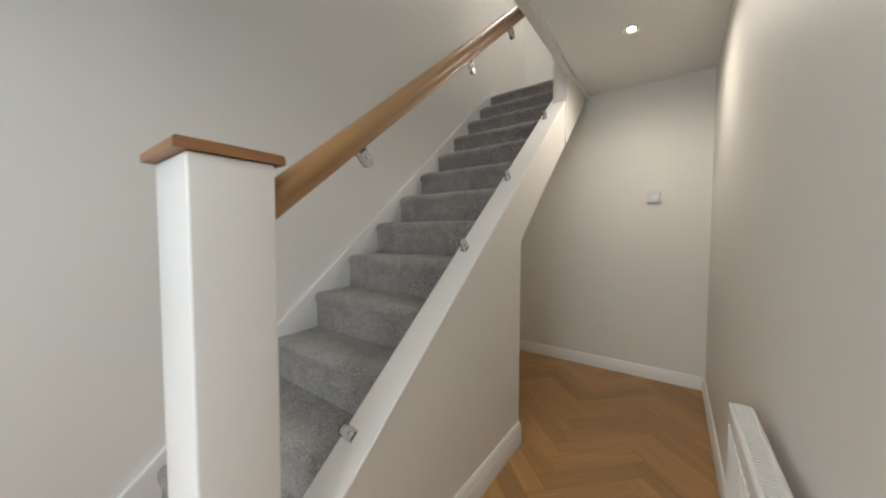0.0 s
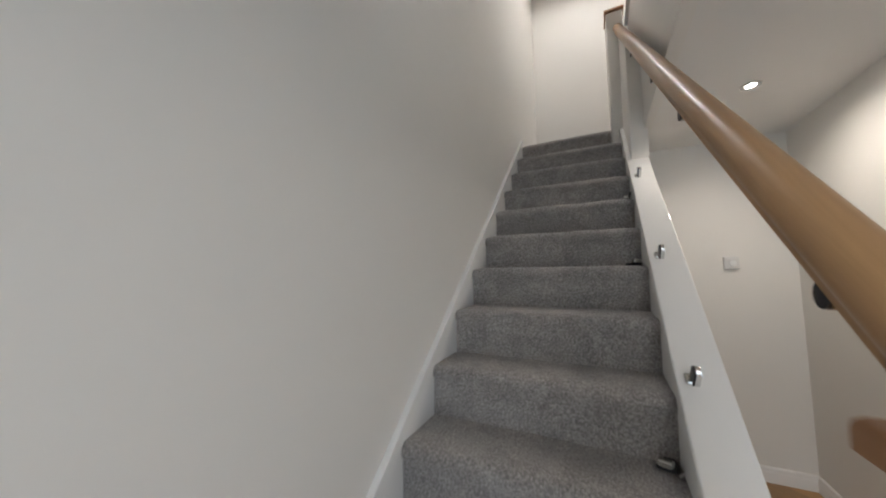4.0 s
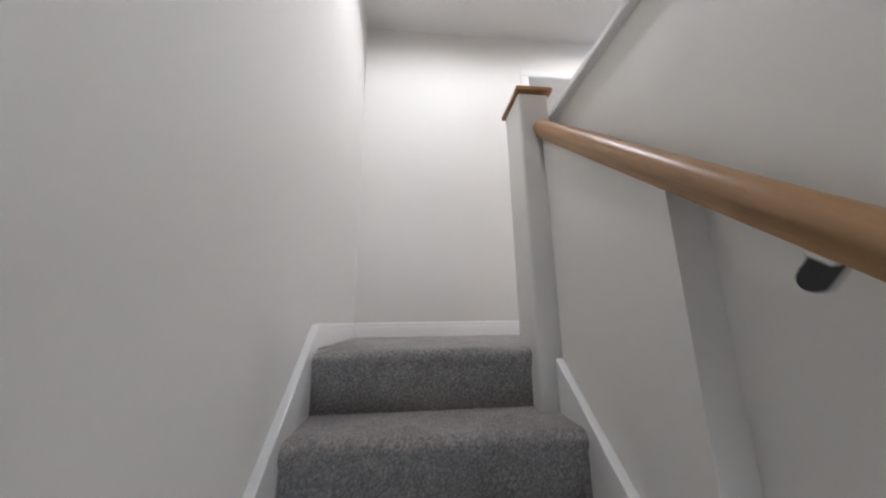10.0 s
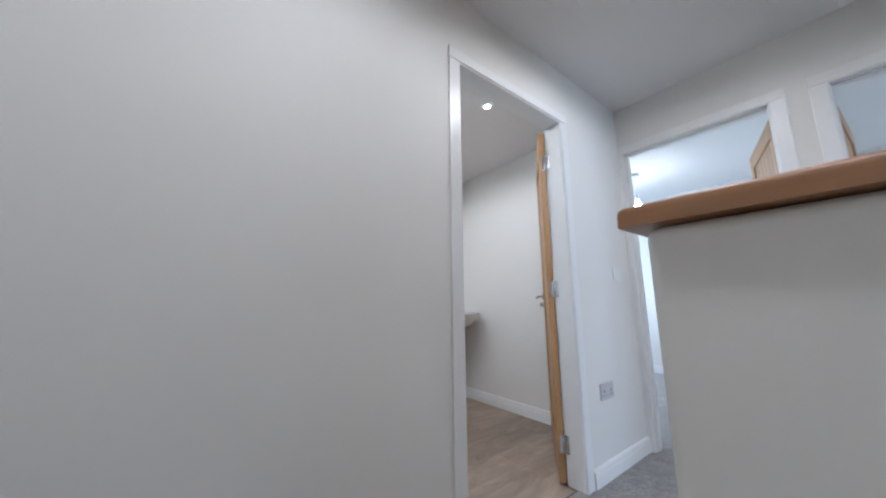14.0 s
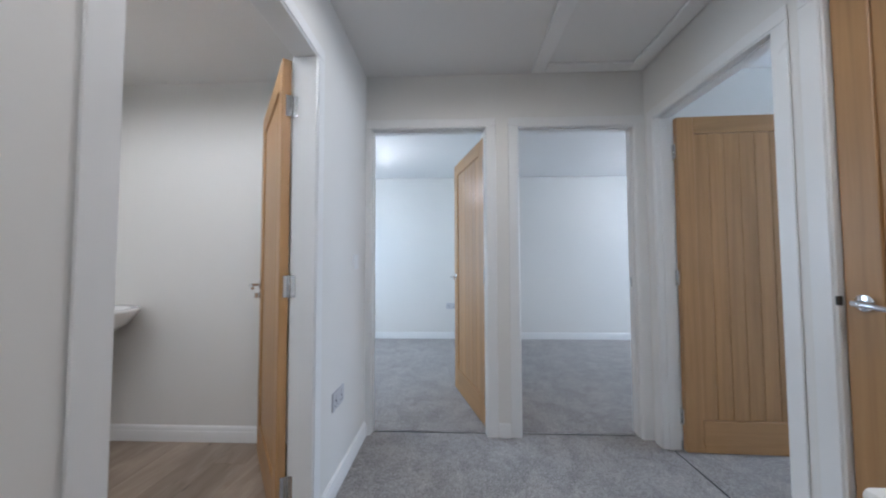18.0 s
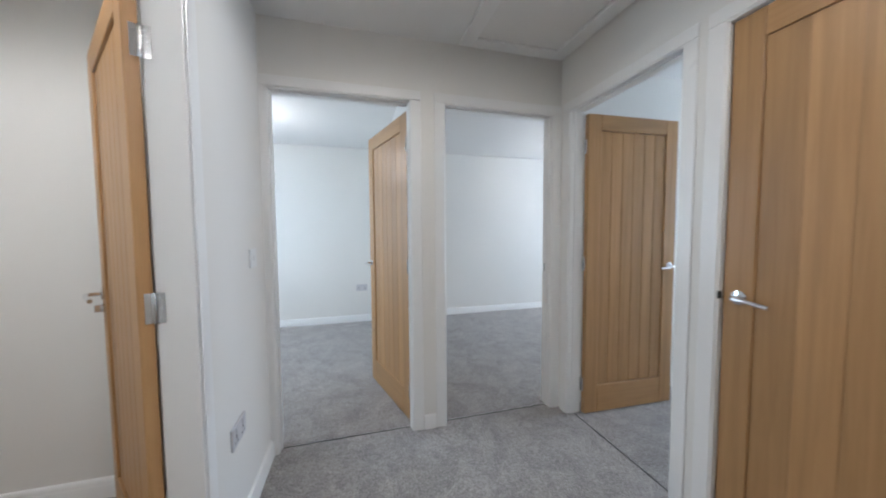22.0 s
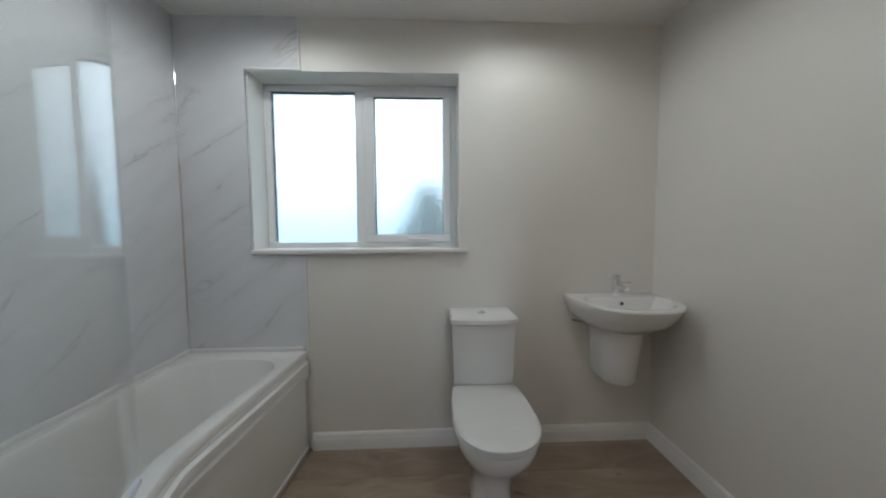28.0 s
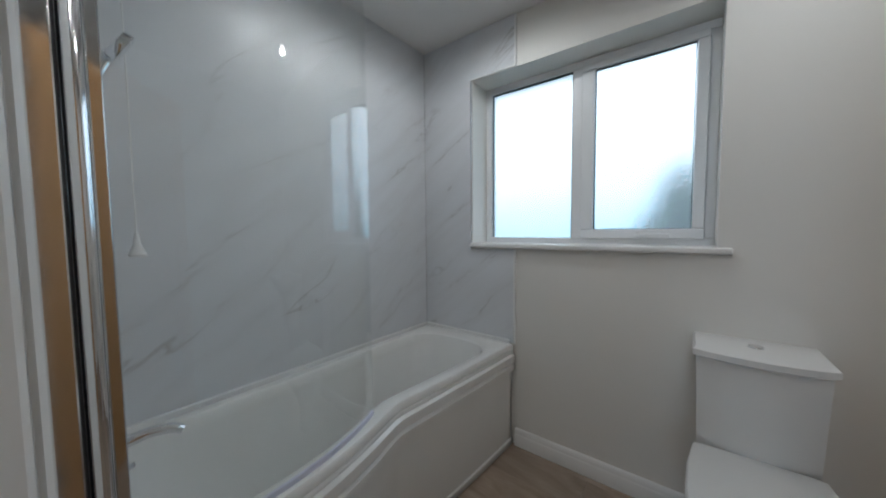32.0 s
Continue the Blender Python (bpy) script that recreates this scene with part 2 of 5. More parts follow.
def marble(name):
    """Pale panel with thin slanting veins; both walls share one slanted space."""
    n = Nodes(name)
    sep = n.add("ShaderNodeSeparateXYZ")
    n.join(n.space, sep.inputs[0])
    along = n.add("ShaderNodeMath")
    n.join(sep.outputs[0], along.inputs[0])
    n.join(sep.outputs[1], along.inputs[1])
    flat = n.add("ShaderNodeCombineXYZ")
    n.join(along.outputs[0], flat.inputs[0])
    n.join(sep.outputs[2], flat.inputs[1])
    turn = n.add("ShaderNodeMapping", Rotation=(0, 0, radians(-36)))
    n.join(flat.outputs[0], turn.inputs["Vector"])
    slant = n.stretched(0.55, 2.6, 1.0, turn.outputs[0])
    vein = n.noise(1.45, 7, 0.58, slant, 0.3)
    lines = n.ramp(vein, [(0.486, (0, 0, 0)), (0.5, (1, 1, 1)), (0.511, (0, 0, 0))])
    where = n.ramp(n.noise(2.6, 3, 0.5, n.stretched(0.9, 2.2, 1.0, turn.outputs[0])), [(0.50, (0, 0, 0)), (0.66, (0.6, 0.6, 0.6))])
    strength = n.mix(1.0, lines, where, "MULTIPLY")
    soft = n.ramp(vein, [(0.40, (0, 0, 0)), (0.5, (0.16, 0.16, 0.16)), (0.60, (0, 0, 0))])
    cloud = n.mix(n.noise(1.1, 4, 0.5), (0.715, 0.728, 0.75), (0.665, 0.68, 0.705))
    c = n.mix(soft, cloud, (0.45, 0.44, 0.43))
    c = n.mix(strength, c, (0.36, 0.345, 0.335))
    return n.set(Base_Color=c, Roughness=0.34, IOR=1.4)


MARBLE = marble("marble_panel")


def glow(name, colour, power):
    n = Nodes(name)
    return n.set(Base_Color=colour, Emission_Color=colour, Emission_Strength=power)


LAMP_GLOW = glow("lamp_glow", (1.0, 0.93, 0.82), 22.0)
BULB_GLOW = glow("bulb_glow", (1.0, 0.95, 0.88), 300.0)


def frosted(name):
    n = Nodes(name)
    n.bump(n.noise(1.0, 3, 0.6, n.stretched(45, 170, 170)), 0.7, 0.003)
    mat = n.set(Base_Color=(0.97, 0.985, 1.0), Roughness=0.19, Transmission_Weight=1.0, IOR=1.3)
    milky = n.add("ShaderNodeBsdfTranslucent")
    milky.inputs["Color"].default_value = (0.90, 0.95, 1.0, 1)
    both = n.add("ShaderNodeMixShader")
    both.inputs[0].default_value = 0.13
    n.join(n.bsdf.outputs[0], both.inputs[1])
    n.join(milky.outputs[0], both.inputs[2])
    n.join(both.outputs[0], n.tree.nodes["Material Output"].inputs["Surface"])
    return mat


FROST = frosted("frosted_glass")


def thin_glass(name):
    """Clear sheet glass: it lets the light straight through and mirrors more at a slant."""
    n = Nodes(name)
    clear = n.add("ShaderNodeBsdfTransparent")
    clear.inputs["Color"].default_value = (0.985, 0.995, 0.992, 1)
    mirror = n.add("ShaderNodeBsdfGlossy", Roughness=0.0)
    slant = n.add("ShaderNodeLayerWeight", Blend=0.5)
    steep = n.add("ShaderNodeMath")
    steep.operation, steep.inputs[1].default_value = "POWER", 4.0
    n.join(slant.outputs["Facing"], steep.inputs[0])
    both = n.add("ShaderNodeMixShader")
    n.join(n.span(steep.outputs[0], 0.048, 1.0), both.inputs[0])
    n.join(clear.outputs[0], both.inputs[1])
    n.join(mirror.outputs[0], both.inputs[2])
    n.join(both.outputs[0], n.tree.nodes["Material Output"].inputs["Surface"])
    return n.mat


GLASS = thin_glass("clear_glass")

# ------------------------------------------------------------------ mesh helpers


def box(bm, x0, x1, y0, y1, z0, z1, bevel=0.0, segments=1):
    verts = bmesh.ops.create_cube(bm, size=1.0, matrix=Matrix.LocRotScale(
        ((x0 + x1) / 2, (y0 + y1) / 2, (z0 + z1) / 2), None, (abs(x1 - x0), abs(y1 - y0), abs(z1 - z0))))["verts"]
    if bevel:
        edges = list({e for v in verts for e in v.link_edges})
        bmesh.ops.bevel(bm, geom=edges, offset=bevel, segments=segments, profile=0.5, affect="EDGES")
    return bm


def boxed(*args, **kw):
    return box(bmesh.new(), *args, **kw)


def cylinder(bm, r, depth, m, sides=24, r2=None, bevel=0.0):
    verts = bmesh.ops.create_cone(bm, cap_ends=True, segments=sides, radius1=r, radius2=r if r2 is None else r2, depth=depth, matrix=m)["verts"]
    if bevel:
        rims = [e for e in {e for v in verts for e in v.link_edges} if max(len(f.verts) for f in e.link_faces) > 4]
        bmesh.ops.bevel(bm, geom=rims, offset=bevel, segments=2, profile=0.5, affect="EDGES")
    return bm


def loft(bm, rings, closed=True, cap=True):
    """Skins rings of points, each with the same count."""
    made = [[bm.verts.new(p) for p in ring] for ring in rings]
    count = len(made[0])
    for a, b in zip(made, made[1:]):
        for i in range(count if closed else count - 1):
            j = (i + 1) % count
            bm.faces.new((a[i], a[j], b[j], b[i]))
    if cap:
        bm.faces.new(list(reversed(made[0])))
        bm.faces.new(made[-1])
    return bm


def tube(bm, points, r, sides=12):
    """A round bar along a line of points."""
    rings = []
    pts = [Vector(p) for p in points]
    for i, p in enumerate(pts):
        way = (pts[min(i + 1, len(pts) - 1)] - pts[max(i - 1, 0)]).normalized()
        side = way.orthogonal().normalized() if i == 0 else (side - way * side.dot(way)).normalized()
        up = way.cross(side)
        rings.append([p + r * (math.cos(a) * side + math.sin(a) * up) for a in [2 * math.pi * k / sides for k in range(sides)]])
    return loft(bm, rings)


def extrude_x(bm, profile, x0, x1):
    """A profile of (y, z) points, drawn out along x."""
    return loft(bm, [[(x, y, z) for y, z in profile] for x in (x0, x1)])


def extrude_y(bm, profile, y0, y1):
    """A profile of (x, z) points, drawn out along y."""
    return loft(bm, [[(x, y, z) for x, z in profile] for y in (y0, y1)])


def extrude_z(bm, outline, z0, z1):
    return loft(bm, [[(x, y, z) for x, y in outline] for z in (z0, z1)])


def mesh_of(name, bm, material, smooth=False, angle=40):
    bmesh.ops.recalc_face_normals(bm, faces=bm.faces)
    if smooth:
        for f in bm.faces:
            f.smooth = True
        for e in bm.edges:
            if len(e.link_faces) == 2 and e.calc_face_angle() > radians(angle):
                e.smooth = False
    data = bpy.data.meshes.new(name)
    bm.to_mesh(data)
    bm.free()
    data.materials.append(material)
    return data


def part(name, bm, material, parent, label="", smooth=False, m=None):
    ob = new(name, mesh_of(name, bm, material, smooth))
    ob.parent = parent
    if m is not None:
        ob.matrix_basis = m
    if label:
        tagged(ob, label)
    return ob


def thing(name, label, category, m=None, group="", kind=""):
    ob = tagged(new(name), label, category, group, kind)
    if m is not None:
        ob.matrix_basis = m
    return ob


def solid(name, bm, material, label, category, kind="structure", smooth=False, m=None, group=""):
    ob = tagged(new(name, mesh_of(name, bm, material, smooth)), label, category, group, kind)
    if m is not None:
        ob.matrix_basis = m
    return ob


def wall_with(bm, axis, a0, a1, t0, t1, z0, z1, holes):
    """A wall along axis from a0 to a1, t0 to t1 thick, with holes (from, to, bottom, top) that go through it."""
    def put(p, q, b, t):
        if q - p > 1e-4 and t - b > 1e-4:
            box(bm, *((p, q, t0, t1) if axis == "x" else (t0, t1, p, q)), b, t)
    if all(b <= z0 for _, _, b, _ in holes):
        outline = [(a0, z0)]
        for p, q, _, t in sorted(holes):
            outline += [(p, z0), (p, t), (q, t), (q, z0)]
        outline += [(a1, z0), (a1, z1), (a0, z1)]
        return extrude_y(bm, outline, t0, t1) if axis == "x" else extrude_x(bm, outline, t0, t1)
    at = a0
    for p, q, b, t in sorted(holes):
        put(at, p, z0, z1)
        put(p, q, z0, b)
        put(p, q, t, z1)
        at = q
    put(at, a1, z0, z1)
    return bm


# ------------------------------------------------------------------ large structure
DOOR_H = 2.0
BATH_DOOR = (1.286, 2.063)
BED1_DOOR = (-0.79, -0.04)
BED2_DOOR = (-1.752, -1.01)
BED3_DOOR = (2.005, 2.728)
STORE_DOOR = (1.07, 1.83)
WIN = (0.558, 1.652, 3.705, 4.635)
LIN = 0.025  # thickness of door linings


def grown(span):
    return span[0] - LIN, span[1] + LIN, F1, F1 + DOOR_H + LIN


solid("wall_west", boxed(-0.15, 0, FRONT, BATH_N + 0.28, F0, C1), WALL, "plain warm white painted plaster stair wall", "wall")
solid("wall_landing_end", wall_with(bmesh.new(), "x", 0, BATH_E, 0, BATH_S, F1, C1, [grown(BATH_DOOR)]), WALL, "warm white plaster wall with the bathroom doorway", "wall")
solid("wall_bath_west", boxed(0, BATH_W - 0.008, BATH_S, BATH_N, F1, BATH_C), WALL, "plain white plaster wall behind the bath panels", "wall")
solid("ceiling_bathroom", boxed(0, BATH_E, BATH_S, BATH_N, BATH_C, C1), CEIL, "plain white bathroom ceiling", "ceiling")
solid("wall_bath_east", boxed(BATH_E, WALL_E + 0.10, 0, BATH_N, F1, C1), WALL, "plain warm white plaster bathroom wall", "wall")
solid("wall_bedrooms", wall_with(bmesh.new(), "y", WALL_S - 0.10, 0, WALL_E, WALL_E + 0.10, F1, C1, [grown(BED1_DOOR), grown(BED2_DOOR)]), WALL, "warm white plaster wall with two bedroom doorways", "wall")
solid("wall_landing_south", wall_with(bmesh.new(), "x", 1.01, WALL_E, WALL_S - 0.10, WALL_S, F1, C1, [grown(BED3_DOOR), grown(STORE_DOOR)]), WALL, "warm white plaster wall with a doorway and a store door", "wall")
solid("wall_north", wall_with(bmesh.new(), "x", 0, FAR_E, BATH_N, BATH_N + 0.28, F0, C1, [WIN, (3.6, 5.0, 3.45, 4.6)]), WALL, "warm white plaster outer wall with the bathroom window", "wall")
solid("wall_east", boxed(FAR_E, FAR_E + 0.2, FRONT, BATH_N + 0.28, F0, C1), WALL, "plain white plaster bedroom wall", "wall")
solid("wall_front", wall_with(bmesh.new(), "x", 0, FAR_E, FRONT - 0.2, FRONT, F0, C1, [(0.7, 1.6, 0.25, 2.1), (2.1, 2.7, 3.5, 4.6), (3.4, 5.0, 3.45, 4.6)]), WALL, "white plaster front wall with window openings", "wall")
solid("wall_between_bedrooms", boxed(WALL_E + 0.10, FAR_E, -0.95, -0.85, F1, C1), WALL, "plain white plaster partition", "wall")
solid("wall_bedroom_side", boxed(WALL_E, WALL_E + 0.10, FRONT, WALL_S - 0.10, F1, C1), WALL, "plain white plaster partition", "wall")
solid("wall_store", boxed(1.90, 1.97, FRONT, WALL_S - 0.10, F1, C1), WALL, "plain white plaster partition", "wall")
# wall over the side of the stairs, knee wall and the stepped piece under it
solid("wall_stairwell", boxed(0.955, 1.01, FRONT, WALL_S, C0 - 0.028, C1), WALL, "plain white plaster wall over the open side of the stairs", "wall")
knee = bmesh.new()
KNEE = 3.522
extrude_z(knee, [(0.955, WALL_S), (0.998, WALL_S), (0.998, -0.90), (0.955, -0.90)], C0 - 0.028, KNEE)
solid("wall_knee", knee, WALL, "low white plastered wall between the landing and the stairs", "wall")
solid("trim_knee_cap", boxed(0.926, 1.007, WALL_S, -0.884, KNEE, KNEE + 0.027, 0.006, 2), TRIM, "white painted board capping the knee wall", "trim")

solid("floor_bath_base", boxed(0, FAR_E, 0.05, BATH_N + 0.28, C0, F1 - 0.012), CEIL, "boarded base under the bathroom floor", "floor")
around_stairs = [(0, -0.90), (0, 0.0495), (FAR_E, 0.0495), (FAR_E, FRONT), (1.0105, FRONT), (1.0105, WALL_S), (0.9985, WALL_S), (0.9985, -0.90)]
solid("ceiling_hall", extrude_z(bmesh.new(), around_stairs, C0, F1 - 0.002), CEIL, "plain off-white hall ceiling under the upper floor", "ceiling")
solid("ceiling_upper", boxed(-0.15, FAR_E + 0.2, FRONT - 0.2, BATH_N + 0.28, C1, C1 + 0.12), CEIL, "plain matt white upstairs ceiling", "ceiling")

# hall
HALL_E, HALL_N = 1.862, -0.945
solid("wall_hall_back", boxed(0, HALL_E, HALL_N, HALL_N + 0.1, F0, C0), WALL, "plain warm white plaster wall at the end of the hall", "wall")
solid("wall_hall_side", boxed(HALL_E, HALL_E + 0.1, FRONT, HALL_N + 0.1, F0, C0), WALL, "plain warm white plaster hall wall", "wall")
solid("floor_hall_base", boxed(0, HALL_E, FRONT, HALL_N, -0.16, F0 - 0.004), DARKGAP, "dark underlay of the herringbone floor", "floor")
solid("ground", boxed(-60, 60, -60, 60, -0.35, -0.17), GRASS, "plain garden ground around the house", "ground")

# upstairs carpets
def pile(name, x0, x1, y0, y1, z, label, keep=lambda x, y: True):
    bm = bmesh.new()
    nx, ny = max(2, int((x1 - x0) / 0.06)), max(2, int((y1 - y0) / 0.06))
    grid = [[bm.verts.new((x0 + (x1 - x0) * i / nx, y0 + (y1 - y0) * j / ny, z + 0.0025 * noise.noise((i * 0.9, j * 0.9, z)))) for j in range(ny + 1)] for i in range(nx + 1)]
    for i in range(nx):
        for j in range(ny):
            if keep(x0 + (x1 - x0) * (i + 0.5) / nx, y0 + (y1 - y0) * (j + 0.5) / ny):
                bm.faces.new((grid[i][j], grid[i + 1][j], grid[i + 1][j + 1], grid[i][j + 1]))
    return solid(name, bm, CARPET, label, "carpet", smooth=True)


pile("floor_carpet_landing", 0, WALL_E + 0.042, WALL_S - 0.048, 0.045, F1 + 0.003, "mid grey cut pile carpet on the landing", lambda x, y: x > 0.98 or y > -0.875)
pile("floor_carpet_bedroom_one", WALL_E + 0.056, FAR_E, -0.95, BATH_N, F1 + 0.003, "mid grey cut pile carpet in the bedroom")
pile("floor_carpet_bedroom_two", WALL_E + 0.056, FAR_E, FRONT, -0.95, F1 + 0.003, "mid grey cut pile carpet in the bedroom")
pile("floor_carpet_bedroom_three", 1.0, WALL_E + 0.05, FRONT, WALL_S - 0.062, F1 + 0.003, "mid grey cut pile carpet in the front room")

# ------------------------------------------------------------------ door linings, architraves, skirtings


def lining(name, axis, span, t0, t1, label):
    """The lining, stops and flat architraves of a doorway, along x or y."""
    a, b = span
    top = F1 + DOOR_H
    frame_ob = thing(name, label, "door frame", kind="structure")

    def put(part_name, p0, p1, q0, q1, z0, z1, bevel=0.003):
        part(part_name, boxed(*((p0, p1, q0, q1) if axis == "x" else (q0, q1, p0, p1)), z0, z1, bevel=bevel), TRIM, frame_ob)
    put("jamb", a - LIN, a, t0 - 0.002, t1 + 0.002, F1, top)
    put("jamb", b, b + LIN, t0 - 0.002, t1 + 0.002, F1, top)
    put("head", a - LIN, b + LIN, t0 - 0.002, t1 + 0.002, top, top + LIN)
    for side, q0, q1 in (("inner", t0 - 0.0085, t0 - 0.0025), ("outer", t1 + 0.0025, t1 + 0.0085)):
        put("architrave", a - LIN - 0.045, a - 0.006, q0, q1, F1, top + 0.006)
        put("architrave", b + 0.006, b + LIN + 0.045, q0, q1, F1, top + 0.006)
        put("architrave", a - LIN - 0.045, b + LIN + 0.045, q0, q1, top + 0.0065, top + 0.062)
    return frame_ob


lining("door_frame_bathroom", "x", BATH_DOOR, 0, BATH_S, "white painted bathroom door lining with architraves")
lining("door_frame_bedroom", "y", (BED1_DOOR[0], BED1_DOOR[1]), WALL_E, WALL_E + 0.10, "white painted bedroom door lining with architraves")
lining("door_frame_bedroom_two", "y", BED2_DOOR, WALL_E, WALL_E + 0.10, "white painted door lining beside the narrow pier")
lining("door_frame_front_room", "x", BED3_DOOR, WALL_S - 0.10, WALL_S, "white painted door lining with architraves")
lining("door_frame_store", "x", STORE_DOOR, WALL_S - 0.10, WALL_S, "white painted lining round the closed store door")


def stop(name, axis, span, t, width=0.03, thick=0.007):
    """The thin bead a door shuts against, on the lining of its frame."""
    a, b = span
    ob = thing(name, "thin white painted door stop bead", "door stop", kind="structure")
    top = F1 + DOOR_H
    for p0, p1, z0, z1 in ((a, a + thick, F1, top), (b - thick, b, F1, top), (a + thick, b - thick, top - thick, top)):
        part("bead", boxed(*((p0, p1, t, t + width) if axis == "x" else (t, t + width, p0, p1)), z0, z1, bevel=0.002), TRIM, ob)


stop("trim_bed_stop", "y", BED1_DOOR, WALL_E + 0.03)
stop("trim_bed_two_stop", "y", BED2_DOOR, WALL_E + 0.03)
stop("trim_front_stop", "x", BED3_DOOR, WALL_S - 0.06)


def skirting(runs, z, h=0.105, t=0.016, label="white painted skirting board with a rounded top"):
    """Skirting boards from (x0, y0) to (x1, y1); the board stands on the left of that way."""
    for x0, y0, x1, y1 in runs:
        a, b = Vector((x0, y0, 0)), Vector((x1, y1, 0))
        way = (b - a).normalized()
        left = Vector((-way.y, way.x, 0))
        prof = [(0, 0), (t, 0), (t, h * 0.66), (t * 0.93, h * 0.69), (t * 0.82, h * 0.72), (t * 0.80, h * 0.80), (t * 0.64, h * 0.92), (t * 0.35, h * 0.985), (0, h)]
        bm = loft(bmesh.new(), [[p + left * u + Vector((0, 0, z + v)) for u, v in prof] for p in (a, b)])
        solid("baseboard", bm, TRIM, label, "skirting board", smooth=True)


for run in [(0.0, 0.0, 0.0, -0.865), (1.214, 0.0, 0.017, 0.0), (WALL_E - 0.001, 0.0, 2.136, 0.0), (WALL_E, -0.936, WALL_E, -0.864)]:
    skirting([run], F1, 0.092)
# bedrooms
skirting([(FAR_E, -0.849, FAR_E, BATH_N), (FAR_E, FRONT, FAR_E, -0.951)], F1, 0.095)
skirting([(WALL_E + 0.101, -0.85, FAR_E - 0.017, -0.85)], F1, 0.095)
skirting([(FAR_E - 0.017, -0.95, WALL_E + 0.101, -0.95)], F1, 0.095)
skirting([(WALL_E + 0.10, BATH_N, WALL_E + 0.10, 0.1)], F1, 0.095)
# bathroom
skirting([(BATH_E, BATH_S + 0.001, BATH_E, BATH_N - 0.017), (BATH_E, BATH_N, 0.835, BATH_N), (2.14, BATH_S, BATH_E - 0.017, BATH_S), (0.95, BATH_S, 1.21, BATH_S)], F1 - 0.008, 0.098, 0.018)
# hall
skirting([(HALL_E, FRONT, HALL_E, HALL_N - 0.017), (HALL_E, HALL_N, 0.0, HALL_N)], F0, 0.10)
skirting([(0.9635, -2.352, 0.9635, -3.70)], F0, 0.125, 0.018)
skirting([(0.0, -3.93, 0.0, FRONT)], F0, 0.10)

# ------------------------------------------------------------------ staircase
SLOPE = RISE / GOING


def nose_z(y):
    """Height of the line through the nosings."""
    return F1 + (y - NOSE_TOP) * SLOPE


stairs = thing("staircase", "straight white painted staircase with grey carpeted steps", "staircase")


def step_mesh(i):
    """One carpeted step: riser, rounded nosing and tread, with a slightly uneven pile."""
    top = F1 - (13 - i) * RISE
    y = NOSE_TOP - (13 - i) * GOING
    back = y + GOING + (0.05 if i < 13 else 0.10)
    r = 0.030
    low = top - RISE - 0.02 if i > 1 else F0
    prof = [(y + 0.022, low), (y + 0.020, top - 0.085), (y + 0.012, top - 0.062)]
    prof += [(y + r - r * math.sin(a), top - r + r * math.cos(a)) for a in [radians(d) for d in (112, 92, 72, 52, 32, 12)]]
    prof += [(y + 0.10, top + 0.001), (back, top)]
    prof += [(back, top - 0.06), (y + 0.10, low)]
    bm = bmesh.new()
    n = 28
    x0, x1 = 0.024, 0.848
    rings = []
    for k in range(n + 1):
        x = x0 + (x1 - x0) * k / n
        edge = max(0.0, 1 - min(k, n - k) / 1.5)
        ring = []
        for j, (py, pz) in enumerate(prof):
            wob = 0.004 * noise.noise((x * 9, py * 11, pz * 11 + i)) if j < len(prof) - 3 else 0.0
            ring.append((x, py + wob + 0.010 * edge * (1 if 1 < j < 9 else 0), pz + wob - 0.008 * edge * (1 if 2 < j < 10 else 0)))
        rings.append(ring)
    return loft(bm, rings)


for i in range(1, 14):
    part("step", step_mesh(i), CARPET, stairs, "grey carpeted step with a rounded nosing" if i == 1 else "", smooth=True)


def sloped(x0, x1, y0, y1, above0, above1, bevel=0.0, drop0=0.0, drop1=0.0):
    """A board between two lines that run along the nosings; its edges may drop towards the upper end."""
    bm = bmesh.new()
    loft(bm, [[(x, y0, nose_z(y0) + above0), (x, y1, nose_z(y1) + above0 - drop0), (x, y1, nose_z(y1) + above1 - drop1), (x, y0, nose_z(y0) + above1)] for x in (x0, x1)])
    if bevel:
        bmesh.ops.bevel(bm, geom=list(bm.edges), offset=bevel, segments=2, profile=0.5, affect="EDGES")
    return bm


part("wall_string", sloped(0.001, 0.028, -3.93, -0.888, -0.30, 0.026, 0.004), TRIM, stairs, "white painted wall string with a rounded top edge")
part("outer_string", sloped(0.844, 0.9455, -3.70, -1.547, -0.29, 0.050, 0.001, drop1=0.034), TRIM, stairs, "wide white painted outer string")
part("string_cap", sloped(0.8435, 0.969, -3.70, -1.547, 0.0505, 0.068, 0.005, drop0=0.034, drop1=0.034), TRIM, stairs, "white painted capping on the string")
part("inner_string", sloped(0.8445, 0.8715, -1.5455, -1.015, -0.25, 0.033, 0.004, drop1=0.02), TRIM, stairs)
soffit = sloped(0.002, 0.9455, -3.3, -0.95, -0.335, -0.30)
part("soffit", soffit, WALL, stairs, "white plastered underside of the stairs")
side = bmesh.new()
loft(side, [[(x, -3.70, F0), (x, -2.352, F0), (x, -2.352, nose_z(-2.352) - 0.30), (x, -1.547, nose_z(-1.547) - 0.30), (x, -1.547, nose_z(-1.547) + 0.016), (x, -3.70, nose_z(-3.70) + 0.050)] for x in (0.946, 0.963)])
part("side_panel", side, WALL, stairs, "plain white plastered panel under the string")
infill = bmesh.new()
